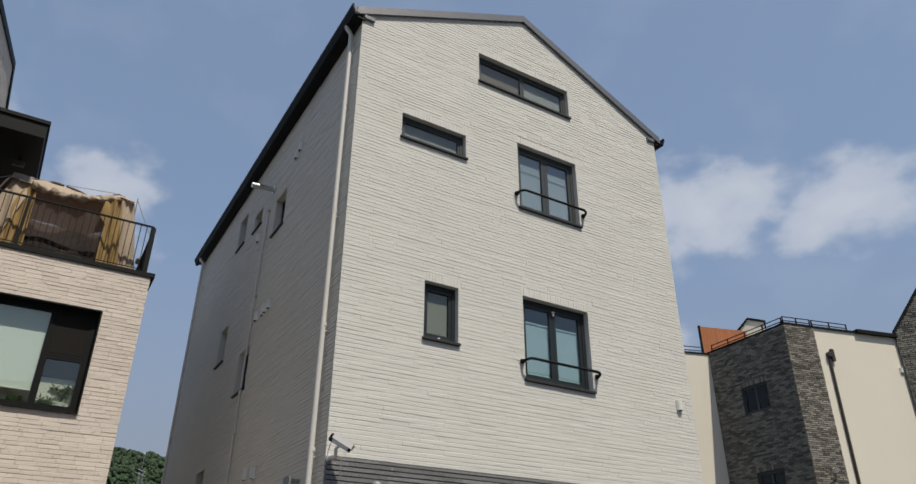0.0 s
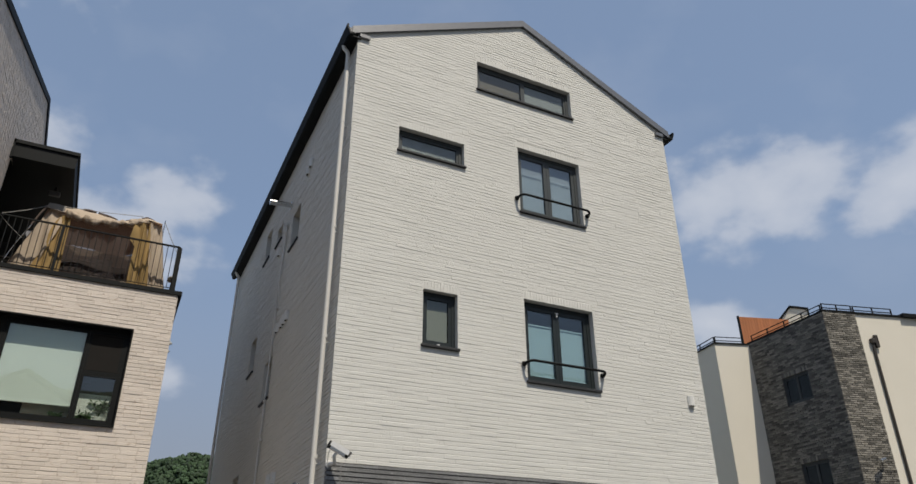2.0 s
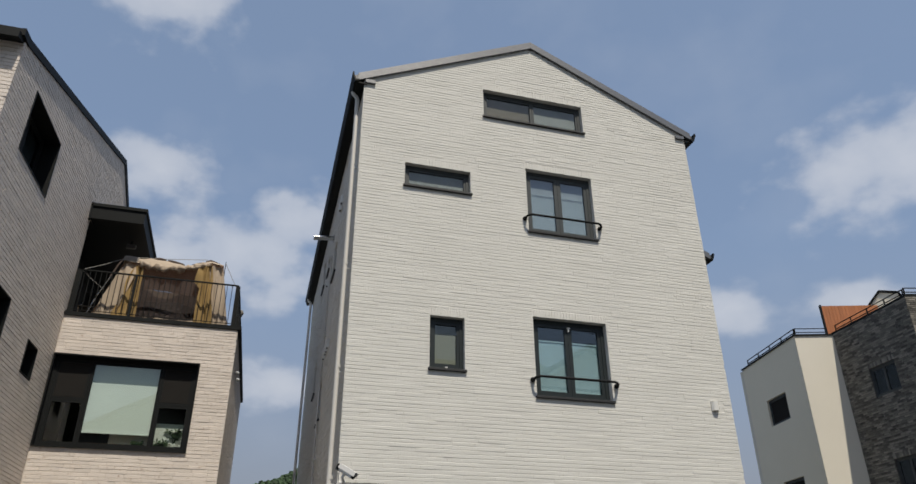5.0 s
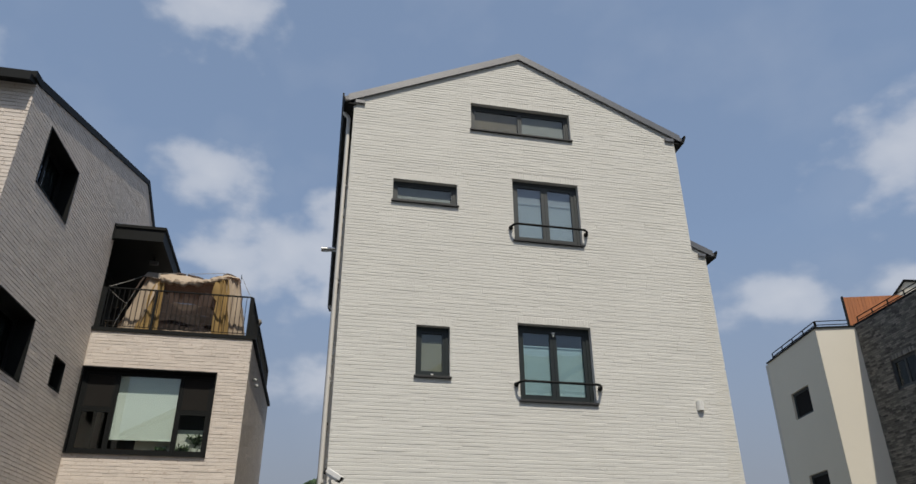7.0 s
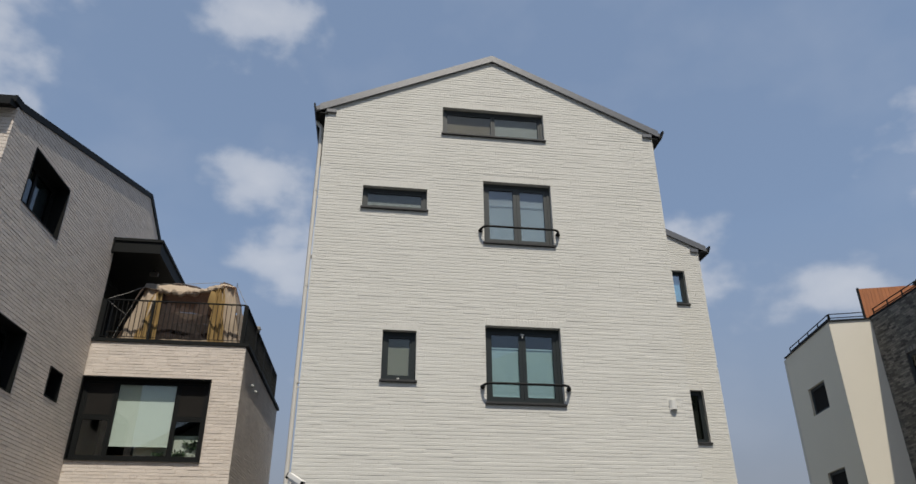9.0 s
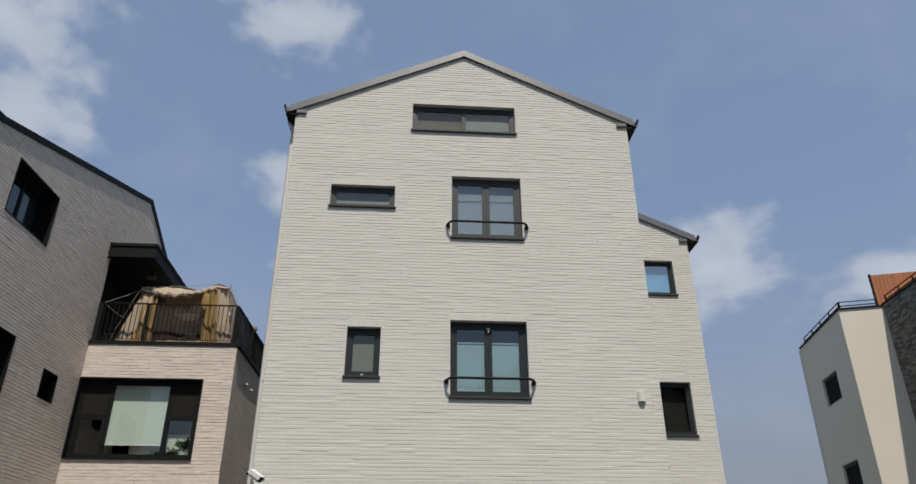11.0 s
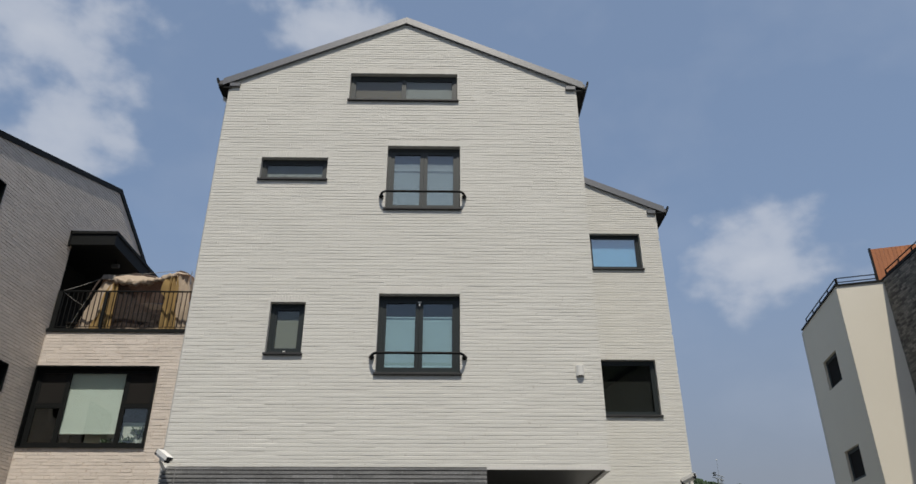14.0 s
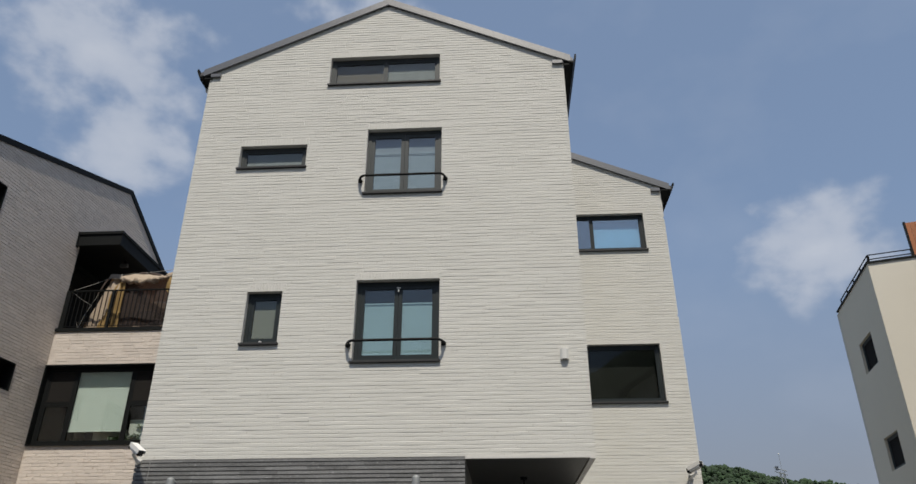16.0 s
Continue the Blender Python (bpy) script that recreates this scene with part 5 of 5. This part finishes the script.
screen = thing("timber_screen", "orange-stained timber board screen on the flat roof", "screen", OR.at(0.8, 0, 9.36))
n = 17
for i in range(n):
    a = OR.length * i / n
    part("board", boxes((a, a + OR.length / n - 0.006, 0.0, 0.025, 9.37, 10.36), m=OR.m), ORANGE, screen)
part("edge_post", boxes((-0.05, -0.003, -0.02, 0.06, 9.36, 10.39), (-0.05, OR.length, 0.028, 0.07, 10.3, 10.36), m=OR.m), BLACK, screen, "dark metal edge post")
# roof hut
hut = thing("roof_hut", "cream stairhead hut with a dark sloping roof", "hut", (22.0, 15.5, 9.1))
HF = Face((20.95, 15.30), (21.60, 14.40))
part("wall", prism(bmesh.new(), [HF.at(0, 0, 9.1), HF.at(0.86, 0, 9.1), HF.at(0.86, 0, 10.70), HF.at(0.36, 0, 10.86), HF.at(0.0, 0, 10.48)], tuple(HF.m.to_3x3() @ Vector((0, 1.6, 0)))), STUCCO, hut)
part("roof", prism(bmesh.new(), [HF.at(-0.05, 0.05, 10.44), HF.at(0.36, 0.05, 10.87), HF.at(0.92, 0.05, 10.69), HF.at(0.92, 0.05, 10.75), HF.at(0.36, 0.05, 10.935), HF.at(-0.08, 0.05, 10.49)], tuple(HF.m.to_3x3() @ Vector((0, 1.8, 0)))), BLACK, hut)
# rainwater pipe with hopper
bm = bmesh.new()
tube(bm, [C_FRONT.at(0.36, 0.05, 8.62), C_FRONT.at(0.32, 0.045, 8.45), C_FRONT.at(0.29, 0.045, 1.0)], 0.040, 12)
dp = part("downpipe", bm, RAINPIPE, sb, "dark brown rainwater pipe", smooth=True)
part("hopper", boxes((0.25, 0.39, -0.12, 0.0, 8.46, 8.60), (0.39, 0.51, -0.09, -0.01, 8.35, 8.72), m=C_FRONT.m, bevel=0.012), RAINPIPE, dp)
vent_hood(C_FRONT, 2.95, 8.31, "cream exhaust hood on the stucco wall", 1.0)
e = thing("wall_spotlight", "small grey spotlight on the charcoal brick", "spotlight", D_FRONT.at(0.66, 0.02, 5.2))
bm = bmesh.new()
tube(bm, [D_FRONT.at(0.70, 0.02, 5.2), D_FRONT.at(0.68, 0.16, 5.2), D_FRONT.at(0.55, 0.18, 5.17)], 0.02, 8)
part("arm", bm, STEEL, e)
bm = bmesh.new()
tube(bm, [D_FRONT.at(0.62, 0.2, 5.19), D_FRONT.at(0.42, 0.24, 5.12)], [0.05, 0.06], 12)
part("head", bm, STEEL, e)

# ---- grey gabled house at the far edge ----
gh = thing("grey_house", "dark grey brick gabled house with a black verge", "house", (23, 9.5, 0))
GF = Face((22.83, 11.13), (24.75, 8.22))
gf_out = [(0, 0), (GF.length, 0), (GF.length, 9.44), (1.74, 11.85), (0, 9.50)]
gw = part("wall", wall_bm(GF, gf_out, [(0.23, 0.95, 6.0, 6.9)]), MORTAR_DARK, gh, "dark grey brick gable")
gr = courses([(0, 5), (GF.length, 5), (GF.length, 9.44), (1.74, 11.85), (0, 9.50)], [(0.23, 0.95, 6.0, 6.9)], 5, 11.85, 0.066, 0.21, rs, gap=0.01, joint=0.01, bond=0.5)
part("verge", prism(bmesh.new(), [GF.at(-0.05, 0.05, 9.43), GF.at(1.74, 0.05, 11.85), GF.at(3.53, 0.05, 9.38), GF.at(3.53, 0.05, 9.48), GF.at(1.74, 0.05, 11.97), GF.at(-0.05, 0.05, 9.55)], tuple(GF.m.to_3x3() @ Vector((0, 0.25, 0)))), BLACK, gh)
part("roof", prism(bmesh.new(), [GF.at(-0.05, -0.21, 9.51), GF.at(1.74, -0.21, 11.92), GF.at(3.5, -0.21, 9.46), GF.at(3.5, -0.21, 9.34), GF.at(1.74, -0.21, 11.78), GF.at(-0.05, -0.21, 9.39)], tuple(GF.m.to_3x3() @ Vector((0, 3.0, 0)))), BLACK, gh)
window(gh, GF, 0.23, 0.95, 6.0, 6.9, ONE, frame=BLACK, glass=GLASS_DARK, inset=0.1, sill=False)

# ---- across the lane, behind the walk: seen in the panes ----
def gabled_house(x0, x1, y0, y1, eave, apex, wall_mat, label, openings):
    """A house with its gable to the lane: walls with openings, roof slabs with an overhang."""
    h = thing("opposite_house", label, "house", ((x0 + x1) / 2, (y0 + y1) / 2, 0), "houses across the lane")
    f = Face((x1, y1), (x0, y1))
    mid = f.length / 2
    part("wall", wall_bm(f, [(0, 0), (f.length, 0), (f.length, eave), (mid, apex), (0, eave)], openings, 0.25), wall_mat, h)
    part("wall", boxes((x0, x0 + 0.25, y0, y1 - 0.26, 0, eave), (x1 - 0.25, x1, y0, y1 - 0.26, 0, eave)), wall_mat, h)
    part("wall", prism(bmesh.new(), [(x0, y0, 0), (x1, y0, 0), (x1, y0, eave), ((x0 + x1) / 2, y0, apex), (x0, y0, eave)], (0, -0.25, 0)), wall_mat, h)
    xm, k = (x0 + x1) / 2, (apex - eave) / ((x1 - x0) / 2)
    for a, b in ((x0 - 0.5, xm), (x1 + 0.5, xm)):
        part("roof", prism(bmesh.new(), [(a, y1 + 0.5, eave - 0.5 * k + 0.02), (b, y1 + 0.5, apex + 0.02), (b, y1 + 0.5, apex + 0.30), (a, y1 + 0.5, eave - 0.5 * k + 0.30)], (0, y0 - y1 - 1.0, 0)), BLACK, h)
    for q in openings:
        window(h, f, *q, TWO, frame=FRAME_GREY, glass=GLASS_DULL, inset=0.1, sill=False)
    return h


gabled_house(-8.2, 2.6, -23, -14, 9.4, 12.4, MORTAR_DARK, "dark brick gabled house across the lane", [(1.2 + 3.0 * i, 2.6 + 3.0 * i, 2.0 + 3.0 * k, 3.5 + 3.0 * k) for i in range(3) for k in range(2)])
gabled_house(15.6, 23.0, -24, -15, 12.0, 14.3, STUCCO_SHADE, "tall pale stucco gabled house across the lane", [(1.2 + 2.4 * i, 2.2 + 2.4 * i, 2.4 + 3.0 * k, 4.0 + 3.0 * k) for i in range(3) for k in range(3)])

# ---- wooded hill and masts ----
rh = random.Random(77)


def hill_height(x, y):
    """Ground height of the ridge behind the houses."""
    rise = min(1.0, max(0.0, (y - 150) / 150))
    rise = rise * rise * (3 - 2 * rise)
    fall = float(np.interp(x, (-300, -10, 7, 25, 48, 75, 100, 128, 200, 480), (30, 36, 40, 49.5, 51.5, 48, 42.5, 38, 26, 10))) + 0.8 * math.sin(x * 0.21) + 0.6 * math.sin(x * 0.47 + y * 0.1)
    return max(0.0, rise * fall)


bm = bmesh.new()
NX, NY = 60, 14
grid = [[bm.verts.new((x, y, hill_height(x, y) - 0.5)) for x in (-320 + 800 * i / NX for i in range(NX + 1))] for y in (150 + 250 * j / NY for j in range(NY + 1))]
for a, b in zip(grid, grid[1:]):
    for i in range(NX):
        bm.faces.new((a[i], a[i + 1], b[i + 1], b[i]))
structure("hillside", bm, FOREST, "wooded hillside behind the houses", "hill")
bm = bmesh.new()
grid = []
for j in range(15):
    y = -110 - 12 * j
    rise = min(1.0, j / 9)
    grid.append([bm.verts.new((x, y + 4 * noise.noise(Vector((x * 0.03, j * 0.4, 1.0))), rise * rise * (3 - 2 * rise) * (float(np.interp(x, (-300, -60, -20, 20, 60, 120, 300), (30, 46, 58, 64, 82, 80, 40))) + 4 * noise.noise(Vector((x * 0.06, y * 0.05, 7.0))) + 2.5 * noise.noise(Vector((x * 0.21, y * 0.2, 2.0)))) - 0.5)) for x in (-300 + 5 * i for i in range(121))])
for a, b in zip(grid, grid[1:]):
    for i in range(120):
        bm.faces.new((a[i], a[i + 1], b[i + 1], b[i]))
structure("hillside_south", bm, FOREST, "wooded hillside beyond the lane", "hill")
ico = bmesh.new()
bmesh.ops.create_icosphere(ico, subdivisions=1, radius=1.0)
ico_v = [v.co.copy() for v in ico.verts]
ico_f = [tuple(v.index for v in f.verts) for f in ico.faces]
ico.free()
verts, faces = [], []
for k in range(15000):
    x, y = rh.uniform(-40, 170), rh.uniform(235, 318)
    z = hill_height(x, y)
    s = rh.uniform(0.5, 1.15)
    c = Vector((x, y, z + rh.uniform(0.3, 3.6)))
    n = len(verts)
    q = rh.uniform(0, 6.28)
    for v in ico_v:
        w = v * s * (1 + 0.55 * noise.noise(v * 2.1 + c))
        verts.append(c + Vector((w.x * math.cos(q) - w.y * math.sin(q), w.x * math.sin(q) + w.y * math.cos(q), w.z * 0.9)))
    faces += [tuple(n + i for i in f) for f in ico_f]
me = bpy.data.meshes.new("woodland")
me.from_pydata(verts, [], faces)
me.materials.append(FOREST)
tagged(new("woodland", me), "dense green summer tree crowns on the hillside", "trees", kind="stuff")


def mast(x, y, top, label, lean=0.0):
    """A lattice mast with a slanted lamp rack and a thin aerial."""
    z0 = hill_height(x, y)
    e = thing("lattice_mast", label, "mast", (x, y, z0), "masts on the hill")
    w = 0.75
    legs = [(-w, -w), (w, -w), (w, w), (-w, w)]
    for a, b in legs:
        bm = bmesh.new()
        tube(bm, [(x + a, y + b, z0), (x + a * 0.7, y + b * 0.7, top)], 0.09, 6)
        part("leg", bm, GALVANISED, e)
    z = z0 + 1
    while z < top - 1.5:
        bm = bmesh.new()
        for i in range(4):
            a, b = legs[i], legs[(i + 1) % 4]
            tube(bm, [(x + a[0] * 0.85, y + a[1] * 0.85, z), (x + b[0] * 0.85, y + b[1] * 0.85, z + 1.6)], 0.05, 5)
        part("brace", bm, GALVANISED, e)
        z += 1.6
    for k in range(2):
        bm = bmesh.new()
        tube(bm, [(x - 2.4, y - 0.8, top + 1.0 - 1.1 * k), (x + 1.2, y - 0.8, top - 0.1 - 1.1 * k)], 0.12, 6)
        part("lamp_bar", bm, GALVANISED, e)
    for k in range(4):
        part("lamp", boxes((x - 2.1 + 0.5 * (k // 2), x - 1.75 + 0.5 * (k // 2), y - 1.2, y - 0.9, top + 0.9 - 0.75 * (k % 2), top + 1.35 - 0.75 * (k % 2)), bevel=0.05), BLACK, e)
    bm = bmesh.new()
    tube(bm, [(x, y, top), (x, y, top + 5)], 0.045, 6)
    part("aerial", bm, GALVANISED, e)
    bm = bmesh.new()
    tube(bm, [(x, y, top + 5), (x, y, top + 5.2), (x, y, top + 5.4)], [0.12, 0.16, 0.1], 8)
    part("beacon", bm, WHITE_PAINT, e, "small white beacon")


mast(92.4, 230, 37.2, "pale steel lattice mast with a lamp rack on the hill")
mast(36.5, 230, 38.0, "pale steel lattice mast with a lamp rack on the hill")

# ---- brick by brick ----
brickwork(FRONT, front_wall, front_rects, BRICK_WHITE, rng, 0.0040, 0.0060, 0.0032, 0.0036, near=(2.2, 6.4, 3.3, 5.6), label="courses of long white-grey bricks", end=0.04)
brickwork(BASE, base_wall, base_rects, BRICK_GREY, rng, 0.022, 0.004, 0.003, 0.008, near=(0, 4.6, 2.5, 3.3), label="courses of long grey stone bricks", end=0.04)
brickwork(WING, wing_wall, wing_rects, BRICK_WHITE, rng, 0.0056, 0.0044, 0.0032, 0.0040, near=(0, 2.2, 3.6, 7.0), label="courses of long white-grey bricks", end=0.04)
brickwork(LEFT, left_wall, left_rects, BRICK_WHITE, rng, 0.0085, 0.006, 0.005, 0.008, near=(7.4, 10.5, 3.2, 5.4), label="courses of long white-grey bricks", end=0.04)
brickwork(RIGHT, right_wall, right_rects, BRICK_WHITE, rng, 0.0085, 0.006, 0.0034, 0.006, end=0.04)
brickwork(BLOCK, block_wall, b_rects, BRICK_CREAM, rn, 0.0060, 0.0045, 0.0060, 0.005, near=(0, 3.4, 4.0, 7.1), label="courses of cream bricks")
brickwork(GABLE, gable_wall, g_rects, BRICK_CREAM, rn, 0.0115, 0.004, 0.0014, 0.003, near=(2.5, 5.1, 4.4, 7.4), label="courses of cream bricks")
brickwork(STREET, street_wall, s_rects, BRICK_CREAM, rn, 0.0085, 0.005, 0.0055, 0.005)
brickwork(BLOCK_SIDE, side_wall, bs_rects, BRICK_CREAM, rn, 0.011, 0.004, 0.0015, 0.002)
brickwork(D_SIDE, dark_wall, d_rects, BRICK_DARK, rs, 0.02, 0.005, 0.005, 0.012, near=(0.1, 3.0, 5.6, 7.1), label="courses of charcoal bricks")
brickwork(D_FRONT, dfront_wall, df_rects, BRICK_DARK, rs, 0.02, 0.005, 0.005, 0.012)
brickwork(GF, gw, gr, BRICK_DARK, rs, 0.02, 0.005, 0.005, 0.012)
